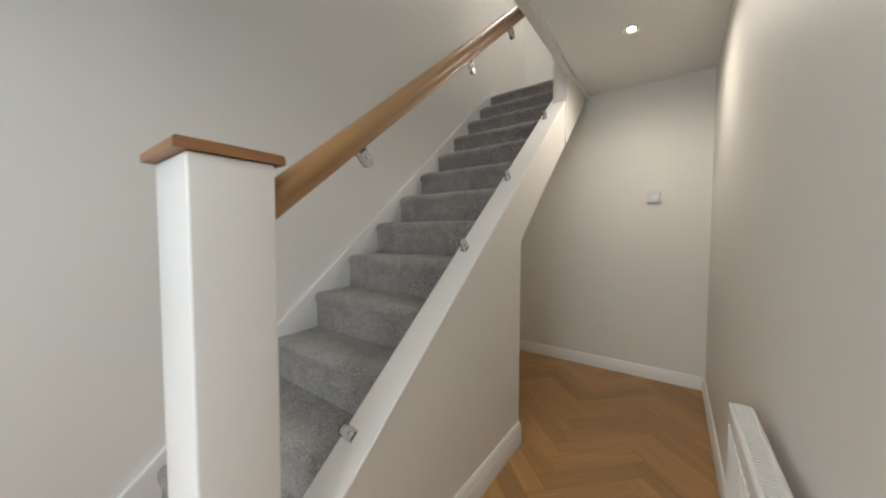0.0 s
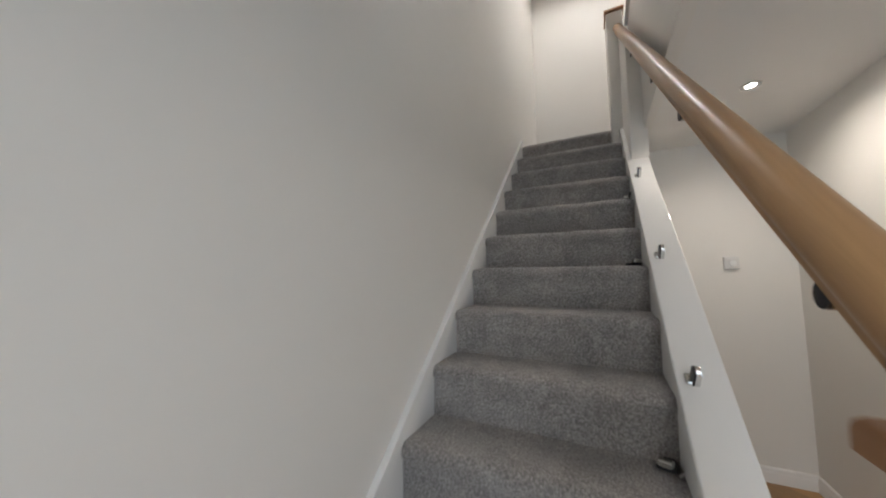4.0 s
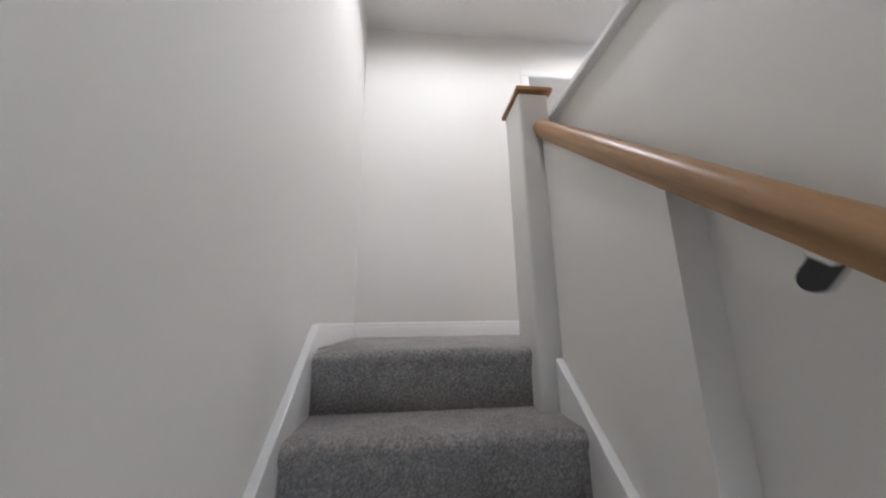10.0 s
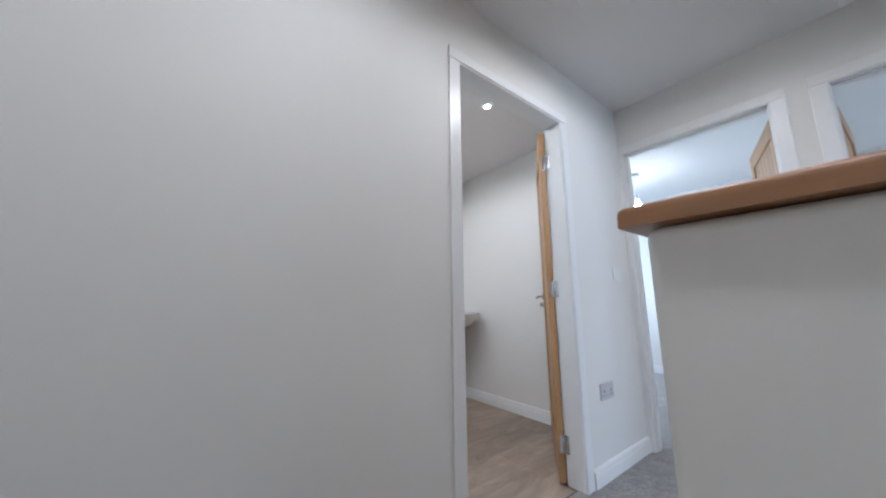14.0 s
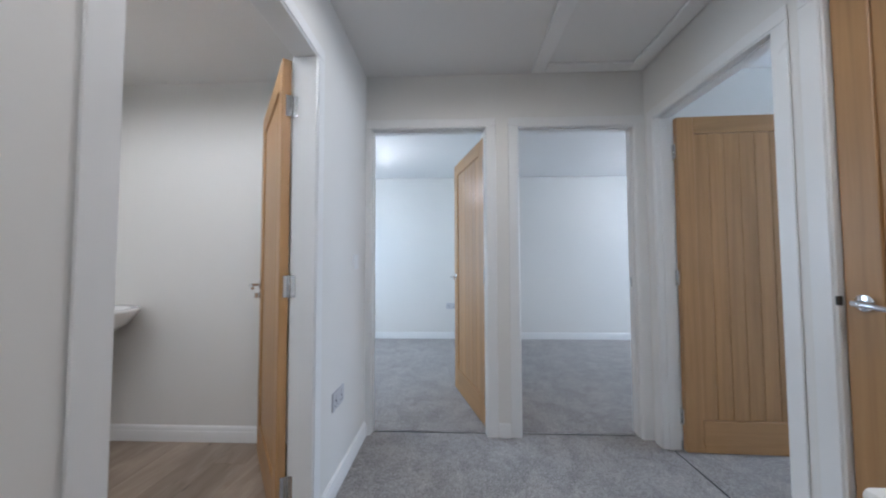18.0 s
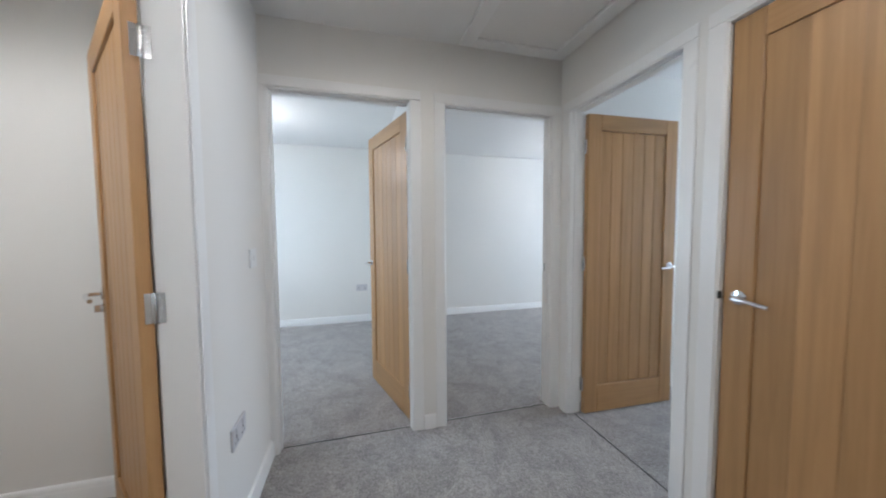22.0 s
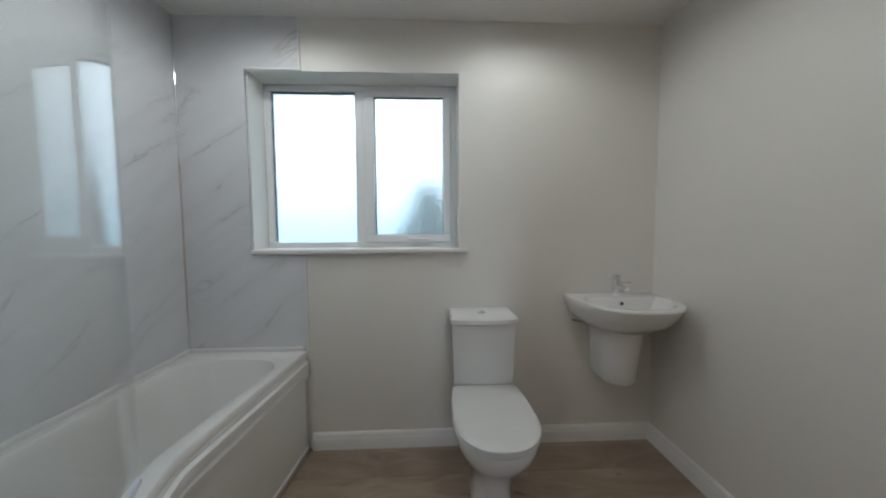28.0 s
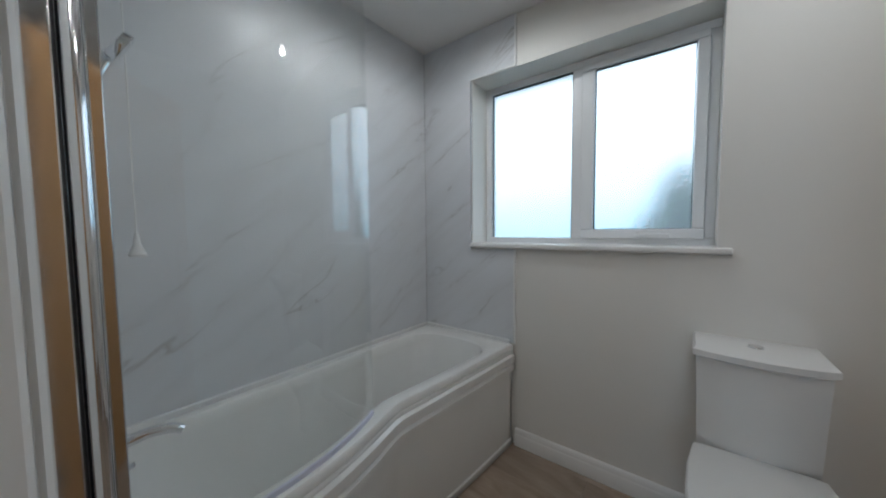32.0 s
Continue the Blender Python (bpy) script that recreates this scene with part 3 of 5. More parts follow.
loft(infill, [[(x, -1.5445, nose_z(-1.545) - 0.29), (x, -0.986, nose_z(-0.986) - 0.29), (x, -0.986, C0 - 0.0285), (x, -1.5445, C0 - 0.0285)] for x in (0.955, 0.974)])
facing = bmesh.new()
loft(facing, [[(x, -1.545, nose_z(-1.545) - 0.2), (x, -1.015, nose_z(-1.015) - 0.2), (x, -1.015, 3.398), (x, -1.545, 2.9515)] for x in (0.872, 0.9545)])
solid("wall_stair_facing", facing, WALL, "thin white boarding on the wall under the handrail", "wall")
solid("wall_stair_infill", infill, WALL, "white plastered wall between the string and the hall ceiling", "wall")


def newel(name, x, y, z0, z1, label, hx=0.080, hy=0.088, lip=0.018, lean=0.0, edge=0.004, cover=TRIM):
    """A square boxed post with a thin bevelled oak cap."""
    ob = thing(name, label, "newel post")
    part("post", boxed(x - hx, x + hx, y - hy, y + hy, z0, z1, bevel=edge, segments=4), cover, ob, smooth=True)
    bm = boxed(x - hx - lip + lean, x + hx + lip + lean, y - hy - 0.018, y + hy + 0.018, z1 + 0.001, z1 + 0.023)
    tops = [e for e in bm.edges if all(v.co.z > z1 + 0.02 for v in e.verts)]
    bmesh.ops.bevel(bm, geom=tops, offset=0.009, segments=3, profile=0.5, affect="EDGES")
    part("cap", bm, OAK_CAP, ob, "oak cap with a rounded top edge", smooth=True)
    return ob


newel("newel_post", 0.902, -3.774, F0, 1.273, "square white boxed newel post with an oak cap", 0.092, 0.074, lip=0.013, lean=-0.007, edge=0.006)
newel("newel_post", 0.848, -0.926, F1 - 0.35, 3.608, "square white plastered newel post at the stair head", 0.064, lip=0.011, edge=0.012, cover=WALL)

RAIL_A, RAIL_B = Vector((0.912, -3.702, 1.180)), Vector((0.870, -1.016, 3.444))
handrail = thing("handrail", "varnished oak handrail with a moulded round profile", "handrail")
prof = [(0.034 * math.cos(a), 0.005 + 0.031 * math.sin(a)) for a in [radians(-32 + 244 * k / 18) for k in range(19)]]
prof += [(-0.0245, -0.017), (-0.0225, -0.023), (-0.0225, -0.031), (0.0225, -0.031), (0.0225, -0.023), (0.0245, -0.017)]
span = RAIL_B - RAIL_A
bm = bmesh.new()
loft(bm, [[(u, span.length * k / 24, v) for u, v in prof] for k in range(25)])
part("rail", bm, OAK_HAND, handrail, smooth=True, m=pose(*RAIL_A, math.degrees(math.asin(span.z / span.length)), 0, math.degrees(math.atan2(-span.x, span.y))))

fillet = bmesh.new()
loft(fillet, [[(u, 0.004 + (span.length - 0.008) * k / 12, v) for u, v in ((-0.012, -0.0305), (0.012, -0.0305), (0.010, -0.0345), (-0.010, -0.0345))] for k in range(13)])
part("fillet", fillet, OAK_HAND, handrail, "flat oak fillet strip along the underside", m=pose(*RAIL_A, math.degrees(math.asin(span.z / span.length)), 0, math.degrees(math.atan2(-span.x, span.y))))


def rail_z(y):
    return RAIL_A.z + (y - RAIL_A.y) / (RAIL_B.y - RAIL_A.y) * (RAIL_B.z - RAIL_A.z)


def rail_x(y):
    return RAIL_A.x + (y - RAIL_A.y) / (RAIL_B.y - RAIL_A.y) * (RAIL_B.x - RAIL_A.x)


def clamp(ob, up):
    """A D-shaped balustrade clamp jaw: a steel block with a steel cheek and a black rubber face."""
    def dee(x0, x1, r, h):
        pts = [(-r, 0)] + [(-r * math.cos(a), (h - r) + r * math.sin(a)) for a in [math.pi * k / 10 for k in range(11)]] + [(r, 0)]
        return extrude_x(bmesh.new(), [(y, z * up) for y, z in pts], x0, x1)
    part("jaw", dee(0.004, 0.016, 0.0185, 0.058), STEEL, ob, "satin steel clamp jaw", smooth=True)
    part("pad", dee(-0.001, 0.0035, 0.0178, 0.057), RUBBER, ob, "black rubber pad", smooth=True)
    part("foot", boxed(-0.016, 0.016, -0.017, 0.017, 0.0 if up > 0 else -0.012, 0.012 if up > 0 else 0.0, bevel=0.003), STEEL, ob)
    part("screw", cylinder(bmesh.new(), 0.005, 0.006, pose(0.019, 0, 0.028 * up, 0, 90), 12), CHROME, ob)


tilt = math.degrees(math.atan(SLOPE))
for y in (-3.435, -2.80, -2.355, -1.752):
    ob = thing("glass_clamp", "empty satin steel glass clamp with black rubber on the string", "clamp", pose(0.880, y, nose_z(y) + 0.0685 - 0.034 * (y + 3.70) / 2.168, tilt), group="glass clamps of the balustrade")
    clamp(ob, 1)
for y in (-3.42, -2.81, -2.38, -1.765):
    ob = thing("glass_clamp", "empty satin steel glass clamp under the handrail", "clamp", pose(rail_x(y), y, rail_z(y) - 0.040, tilt), group="glass clamps of the balustrade")
    clamp(ob, -1)


def loose_jaw(x, y, z, turn, upright=False):
    """One half of a clamp: a D-shaped cheek with a rubber face, lying flat or leaning on the string."""
    ob = thing("loose_clamp", "loose black and steel clamp piece leaning on the string" if upright else "loose black and steel clamp piece lying on the carpet", "clamp",
               pose(x, y, z, 0, 12 if upright else 0, turn), group="loose clamp pieces")
    pts = [(-0.024, 0.0)] + [(-0.024 * math.cos(a), 0.042 + 0.024 * math.sin(a)) for a in [math.pi * k / 10 for k in range(11)]] + [(0.024, 0.0)]
    if upright:
        part("cheek", extrude_x(bmesh.new(), pts, 0.0, 0.010), STEEL, ob, "satin steel cheek", smooth=True)
        part("pad", extrude_x(bmesh.new(), [(u * 0.9, v * 0.95 + 0.001) for u, v in pts], -0.006, -0.0005), RUBBER, ob, "black rubber pad", smooth=True)
    else:
        part("cheek", extrude_z(bmesh.new(), pts, 0.0, 0.010), RUBBER, ob, "black rubber pad", smooth=True)
        part("bracket", boxed(-0.020, 0.020, -0.010, 0.016, 0.0105, 0.030, bevel=0.004), STEEL, ob)
        part("screw", tube(bmesh.new(), [(0.034, -0.02, 0.006), (0.044, 0.03, 0.007)], 0.004, 8), CHROME, ob)


for i, x, back, turn, upright in ((7, 0.818, 0.19, 35, False), (9, 0.80, 0.195, 10, False), (9, 0.829, 0.165, 4, True), (9, 0.818, 0.12, 75, False), (4, 0.80, 0.19, -20, False)):
    loose_jaw(x, NOSE_TOP - (13 - i) * GOING + back, F1 - (13 - i) * RISE + 0.004, turn, upright)

# ------------------------------------------------------------------ oak doors


def oak_door(name, width, m, label, side, boards=6, turn=False, hinges=(0.20, 1.015, 1.78), groove=0.0030, h=1.982):
    """A boarded oak door that runs along +x from its hinge, with its thickness on one side (1 or -1) of y = 0."""
    ob = thing(name, label, "door", m)
    t = 0.036
    y0, y1 = (0, t) if side > 0 else (-t, 0)
    st, top, low = 0.098, 0.100, 0.190
    part("stile", boxed(0.002, st, y0, y1, 0.008, h, bevel=0.0025), OAK_DOOR, ob)
    part("stile", boxed(width - st, width - 0.002, y0, y1, 0.008, h, bevel=0.0025), OAK_DOOR, ob)
    part("top_rail", boxed(st + 0.0005, width - st - 0.0005, y0, y1, h - top, h, bevel=0.0025), OAK_RAILX, ob)
    part("bottom_rail", boxed(st + 0.0005, width - st - 0.0005, y0, y1, 0.008, low, bevel=0.0025), OAK_RAILX, ob)
    step = (width - 2 * st) / boards
    gap = groove * 0.22
    for k in range(boards):
        part("board", boxed(st + k * step + gap, st + (k + 1) * step - gap, y0 + 0.009, y1 - 0.009, low + 0.001, h - top - 0.001, bevel=groove), OAK_DOOR, ob)
    part("backing", boxed(st - 0.004, width - st + 0.004, y0 + 0.0155, y1 - 0.0155, low - 0.004, h - top + 0.004), OAK_DOOR, ob)
    for face, sign in ((y1, 1), (y0, -1)):
        h_ob = part("handle", cylinder(bmesh.new(), 0.026, 0.009, pose(0, sign * 0.006, 0, 90), 28, bevel=0.002), CHROME, ob, "polished chrome lever handle", smooth=True, m=pose(width - 0.058, face, 0.985))
        pts = [(0, sign * 0.010, 0), (0, sign * 0.042, 0), (-0.010, sign * 0.053, 0), (-0.055, sign * 0.056, -0.003), (-0.112, sign * 0.050, -0.012)]
        part("lever", tube(bmesh.new(), pts, 0.0085, 12), CHROME, h_ob, smooth=True)
        if turn:
            part("thumb_turn", cylinder(bmesh.new(), 0.020, 0.010, pose(0, sign * 0.006, -0.062, 90), 20, bevel=0.002), CHROME, h_ob, smooth=True)
            part("turn_knob", boxed(-0.004, 0.004, min(sign * 0.012, sign * 0.032), max(sign * 0.012, sign * 0.032), -0.077, -0.047, bevel=0.002), CHROME, h_ob)
    for z in hinges:
        hy = y1 if side < 0 else y0
        hi = part("hinge", cylinder(bmesh.new(), 0.0065, 0.092, pose(-0.003, hy, z), 14, bevel=0.001), STEEL, ob, "satin steel butt hinge", smooth=True)
        part("hinge_leaf", boxed(-0.0008, 0.0012, min(hy, hy + side * 0.021), max(hy, hy + side * 0.021), z - 0.045, z + 0.045), CHROME, hi)
        for dz in (-0.034, 0.0, 0.034):
            part("hinge_screw", cylinder(bmesh.new(), 0.0042, 0.0025, pose(-0.0015, hy + side * 0.014, z + dz, 0, 90), 10), CHROME, hi)
    return ob


def hinge_plates(name, axis, at, t, sign, zs):
    """The hinge leaves that are let into a lining."""
    for z in zs:
        bm = bmesh.new()
        if axis == "x":
            box(bm, min(at, at + sign * 0.0015), max(at, at + sign * 0.0015), t - 0.022, t - 0.002, F1 + z - 0.045, F1 + z + 0.045)
        else:
            box(bm, t - 0.022, t - 0.002, min(at, at + sign * 0.0015), max(at, at + sign * 0.0015), F1 + z - 0.045, F1 + z + 0.045)
        leaf = solid(name, bm, STEEL, "satin steel hinge leaf let into the lining", "hinge", kind="", group="hinge leaves in the linings")
        for dz, dt in ((-0.031, -0.009), (0.0, -0.015), (0.031, -0.009)):
            c = (at + sign * 0.002, t + dt, F1 + z + dz, 0, 90) if axis == "x" else (t + dt, at + sign * 0.002, F1 + z + dz, 90)
            part("hinge_screw", cylinder(bmesh.new(), 0.0038, 0.0025, pose(*c), 10), CHROME, leaf)


# bathroom door, swung far back
oak_door("door_bathroom", 0.762, pose(2.061, BATH_S + 0.006, F1, 0, 0, 180 - 143), "open boarded oak bathroom door with a chrome lever", 1, turn=True)
oak_door("door_bedroom", 0.735, pose(WALL_E + 0.106, BED1_DOOR[0] + 0.002, F1, 0, 0, 16.0), "half open boarded oak bedroom door", -1)
oak_door("door_bedroom", 0.705, pose(WALL_E + 0.106, BED2_DOOR[1] - 0.002, F1, 0, 0, -4.5), "wide open boarded oak bedroom door", 1)
oak_door("door_front_room", 0.713, pose(BED3_DOOR[1] - 0.002, WALL_S - 0.106, F1, 0, 0, -92), "open boarded oak door of the front room", -1)
oak_door("door_store", 0.756, pose(STORE_DOOR[0] + 0.002, WALL_S - 0.016, F1, 0, 0, 0), "closed boarded oak store door", -1, boards=5, groove=0.0010, h=1.996)
hinge_plates("hinge_plate", "x", BATH_DOOR[1], BATH_S, -1, (0.20, 1.015, 1.78))
hinge_plates("hinge_plate", "y", BED1_DOOR[0], WALL_E + 0.10, 1, (0.20, 1.015, 1.78))
solid("latch_plate", boxed(WALL_E + 0.06, WALL_E + 0.085, BED2_DOOR[0], BED2_DOOR[0] + 0.0015, F1 + 0.95, F1 + 1.01), STEEL, "small steel latch plate in the lining", "latch", kind="")
solid("latch_plate", boxed(STORE_DOOR[1] - 0.002, STORE_DOOR[1] + 0.004, WALL_S - 0.014, WALL_S + 0.0035, F1 + 0.970, F1 + 1.000, bevel=0.0008), RUBBER, "small dark latch plate at the closed door", "latch", kind="")
# threshold bars, coloured near-black for the shade in the gap between coverings
for nm, b in (("trim_bar_bedroom", (WALL_E + 0.0425, WALL_E + 0.0555, *BED1_DOOR)), ("trim_bar_bedroom_two", (WALL_E + 0.0425, WALL_E + 0.0555, *BED2_DOOR)),
              ("trim_bar_front_room", (*BED3_DOOR, WALL_S - 0.0615, WALL_S - 0.0485)), ("trim_bar_bathroom", (*BATH_DOOR, 0.044, 0.054))):
    solid(nm, boxed(*b, F1 - 0.0015, F1 + 0.0012, bevel=0.0005), GAP_BAR, "thin bar between two floor coverings, blackened as gap shade", "threshold")

# ------------------------------------------------------------------ hatch, switches, sockets, lamps
hatch = thing("loft_hatch", "white painted ceiling hatch in a moulded frame", "loft hatch")
HX0, HX1, HY0, HY1 = 2.08, 2.80, WALL_S + 0.03, -1.09
w = 0.085
for nm, b in (("frame_side", (HX0, HX1, HY0, HY0 + w)), ("frame_side", (HX0, HX1, HY1 - w, HY1)), ("frame_side", (HX0, HX0 + w, HY0 + w, HY1 - w)), ("frame_side", (HX1 - w, HX1, HY0 + w, HY1 - w))):
    part(nm, boxed(*b, C1 - 0.020, C1 - 0.0005, bevel=0.006, segments=2), TRIM, hatch)
part("hatch_panel", boxed(HX0 + w + 0.004, HX1 - w - 0.004, HY0 + w + 0.004, HY1 - w - 0.004, C1 - 0.007, C1 - 0.0005), CEIL, hatch, "flat matt panel")


def switch(m, label):
    ob = thing("light_switch", label, "light switch", m)
    part("plate", boxed(-0.043, 0.043, -0.009, -0.0005, -0.043, 0.043, bevel=0.003, segments=2), PLASTIC, ob)
    part("rocker", boxed(-0.009, 0.009, -0.0135, -0.009, -0.014, 0.014, bevel=0.002), PLASTIC, ob)


def socket(m, label="satin grey double plug socket on the wall"):
    ob = thing("plug_socket", label, "plug socket", m)
    part("plate", boxed(-0.073, 0.073, -0.010, -0.0005, -0.043, 0.043, bevel=0.003, segments=2), SATIN, ob)
    for x in (-0.036, 0.036):
        part("rocker", boxed(x - 0.007, x + 0.007, -0.0135, -0.0102, 0.012, 0.034, bevel=0.001), SATIN, ob)
        hole = bmesh.new()
        box(hole, x - 0.004, x + 0.004, -0.0108, -0.0101, -0.006, 0.006)
        box(hole, x - 0.016, x - 0.009, -0.0108, -0.0101, -0.024, -0.019)
        box(hole, x + 0.009, x + 0.016, -0.0108, -0.0101, -0.024, -0.019)
        part("pin_holes", hole, DARKGAP, ob)


switch(pose(2.612, 0, 3.717), "white single light switch beside the bedroom door")
socket(pose(2.341, 0, 3.045), "satin grey double plug socket low on the landing wall")
socket(pose(FAR_E, -0.535, 3.072, 0, 0, -90), "satin grey double plug socket on the bedroom wall")
stat = thing("thermostat", "white square room thermostat with a dial", "thermostat", pose(1.505, HALL_N, 1.44))
GREYISH = plain("greyed_plastic", (0.71, 0.70, 0.68), 0.35)
part("case", boxed(-0.043, 0.043, -0.026, -0.0005, -0.043, 0.043, bevel=0.004, segments=2), GREYISH, stat)
part("dial", cylinder(bmesh.new(), 0.022, 0.008, pose(0.004, -0.0302, -0.004, 90), 28, bevel=0.002), PLASTIC, stat, smooth=True)


def downlight(x, y, z):
    ob = thing("downlight", "lit round recessed downlight with a white rim", "downlight", pose(x, y, z), group="recessed downlights")
    ring = bmesh.new()
    rings = []
    for r, dz in ((0.044, -0.0005), (0.043, -0.005), (0.034, -0.006), (0.022, -0.0015)):
        rings.append([(r * math.cos(a), r * math.sin(a), dz) for a in [2 * math.pi * k / 28 for k in range(28)]])
    loft(ring, rings, cap=False)
    part("rim", ring, STEEL if z < 3 else PLASTIC, ob, smooth=True)
    part("lens", cylinder(bmesh.new(), 0.022, 0.002, pose(0, 0, -0.0025), 28), LAMP_GLOW, ob, "glowing lens")


# includes a fitting for the added hall fill
for x, y in HALL_SPOTS_AND_FILL:
    downlight(x, y, C0)
for x, y in BATH_SPOTS:
    downlight(x, y, BATH_C)

# the second of these fittings belongs to the added landing fill
for x, y in LANDING_SPOTS_AND_FILL:
    downlight(x, y, C1)


def pendant(x, y):
    """A bare bulb on a short flex under a ceiling rose."""
    ob = thing("pendant_lamp", "lit bare bulb on a white flex and ceiling rose", "pendant lamp", pose(x, y, C1), group="bedroom pendants")
    part("ceiling_rose", cylinder(bmesh.new(), 0.045, 0.024, pose(0, 0, -0.0125), 24, bevel=0.006), PLASTIC, ob, smooth=True)
    part("flex", tube(bmesh.new(), [(0, 0, -0.024), (0.001, 0, -0.14), (0, 0, -0.25)], 0.003, 8), PLASTIC, ob, smooth=True)
    part("bulb_holder", cylinder(bmesh.new(), 0.019, 0.06, pose(0, 0, -0.28), 20, bevel=0.004), PLASTIC, ob, smooth=True)
    rings = [[(r * math.cos(a), r * math.sin(a), z) for a in [2 * math.pi * k / 20 for k in range(20)]] for r, z in ((0.013, -0.310), (0.016, -0.322), (0.026, -0.345), (0.030, -0.365), (0.027, -0.385), (0.016, -0.399), (0.004, -0.403))]
    part("bulb", loft(bmesh.new(), rings), BULB_GLOW, ob, "glowing bulb", smooth=True)


for x, y in BED_LAMPS:
    pendant(x, y)

# ------------------------------------------------------------------ radiator in the hall
RX0, RX1, RY0, RY1, RZ0, RZ1 = 1.782, 1.834, -4.05, -2.885, 0.09, 0.68
rad = thing("radiator", "white panel radiator with a grille top on the hall wall", "radiator")
front = bmesh.new()
count = 34
box(front, RX0 + 0.002, RX0 + 0.016, RY0, RY1, RZ0, RZ1 - 0.012, bevel=0.005, segments=2)
part("front_panel", front, PLASTIC, rad)
for k in range(count):
    y = RY0 + 0.035 + (RY1 - RY0 - 0.07) * k / (count - 1)
    part("flute", boxed(RX0 - 0.001, RX0 + 0.004, y - 0.010, y + 0.010, RZ0 + 0.035, RZ1 - 0.05, bevel=0.002), PLASTIC, rad)
part("back_panel", boxed(RX1 - 0.016, RX1 - 0.004, RY0, RY1, RZ0, RZ1 - 0.012, bevel=0.004), PLASTIC, rad)
for y in (RY0 - 0.002, RY1 - 0.004):
    part("end_cap", boxed(RX0 + 0.006, RX1 - 0.006, y, y + 0.006, RZ0 + 0.01, RZ1, bevel=0.002), PLASTIC, rad)
for x in (RX0 + 0.001, RX1 - 0.012):
    part("grille_edge", boxed(x, x + 0.011, RY0, RY1, RZ1 - 0.012, RZ1, bevel=0.003), PLASTIC, rad)
part("convector", boxed(RX0 + 0.022, RX1 - 0.022, RY0 + 0.02, RY1 - 0.02, RZ0 + 0.03, RZ1 - 0.05), DARKGAP, rad)
slats = 92
for k in range(slats):
    y = RY0 + 0.012 + (RY1 - RY0 - 0.024) * k / (slats - 1)
    part("slat", boxed(RX0 + 0.012, RX1 - 0.0125, y - 0.0035, y + 0.0035, RZ1 - 0.007, RZ1 - 0.003), PLASTIC, rad)
for y in (RY0 + 0.2, RY1 - 0.2):
    part("bracket", boxed(RX1 - 0.004, HALL_E, y - 0.02, y + 0.02, RZ0 + 0.05, RZ1 - 0.08), STEEL, rad)

# ------------------------------------------------------------------ bathroom: window and wall panels
window = thing("window_1", "white uPVC window with two frosted panes and a handle", "window", kind="structure")
WX0, WX1, WZ0, WZ1 = WIN
FY0, FY1 = 1.845, 1.915


def bars(parent, x0, x1, z0, z1, w, y0, y1, name="window_frame"):
    for b in ((x0, x1, z0, z0 + w), (x0, x1, z1 - w, z1), (x0, x0 + w, z0 + w, z1 - w), (x1 - w, x1, z0 + w, z1 - w)):
        part(name, boxed(b[0], b[1], y0, y1, b[2], b[3], bevel=0.004, segments=2), UPVC, parent)


bars(window, WX0, WX1, WZ0, WZ1, 0.036, FY0 + 0.012, FY1)
part("mullion", boxed(1.070, 1.122, FY0 + 0.012, FY1, WZ0 + 0.036, WZ1 - 0.036, bevel=0.004, segments=2), UPVC, window)
sash = part("sash", boxed(1.118, 1.616, FY0 + 0.0005, FY0 + 0.045, WZ0 + 0.032, WZ0 + 0.078, bevel=0.005, segments=2), UPVC, window, "opening casement of the window")
for b in ((1.118, 1.616, WZ1 - 0.064, WZ1 - 0.032), (1.118, 1.176, WZ0 + 0.078, WZ1 - 0.064), (1.574, 1.616, WZ0 + 0.078, WZ1 - 0.064)):
    part("sash_bar", boxed(b[0], b[1], FY0 + 0.0005, FY0 + 0.045, b[2], b[3], bevel=0.005, segments=2), UPVC, sash)


def pane(x0, x1, z0, z1, y):
    p = part("pane", boxed(x0 - 0.004, x1 + 0.004, y, y + 0.006, z0 - 0.004, z1 + 0.004), FROST, window, "frosted glass pane")
    p.visible_shadow = False
    g = 0.0045
    # black gasket strips; the top one is thickened to include the reveal's shade
    for b in ((x0, x1, z1 - 2 * g, z1), (x0, x1, z0, z0 + g * 0.7), (x0, x0 + g * 1.3, z0, z1 - 2 * g), (x1 - g * 0.7, x1, z0, z1 - 2 * g)):
        part("gasket_and_shade", boxed(b[0], b[1], y - 0.006, y - 0.0005, b[2], b[3]), GASKET, window)


pane(0.596, 1.068, 3.738, 4.600, FY0 + 0.032)
pane(1.178, 1.572, 3.784, 4.572, FY0 + 0.022)
hd = part("window_handle", boxed(1.365, 1.405, FY0 - 0.010, FY0, WZ0 + 0.042, WZ0 + 0.062, bevel=0.003), UPVC, window)
part("handle_arm", boxed(1.38, 1.50, FY0 - 0.024, FY0 - 0.011, WZ0 + 0.045, WZ0 + 0.058, bevel=0.004, segments=2), UPVC, hd)
solid("window_sill", boxed(WX0 - 0.002, WX1 + 0.045, BATH_N - 0.032, FY0 + 0.012, WZ0 - 0.020, WZ0 + 0.005, bevel=0.007, segments=3), TRIM, "white painted window board", "window sill", smooth=True)

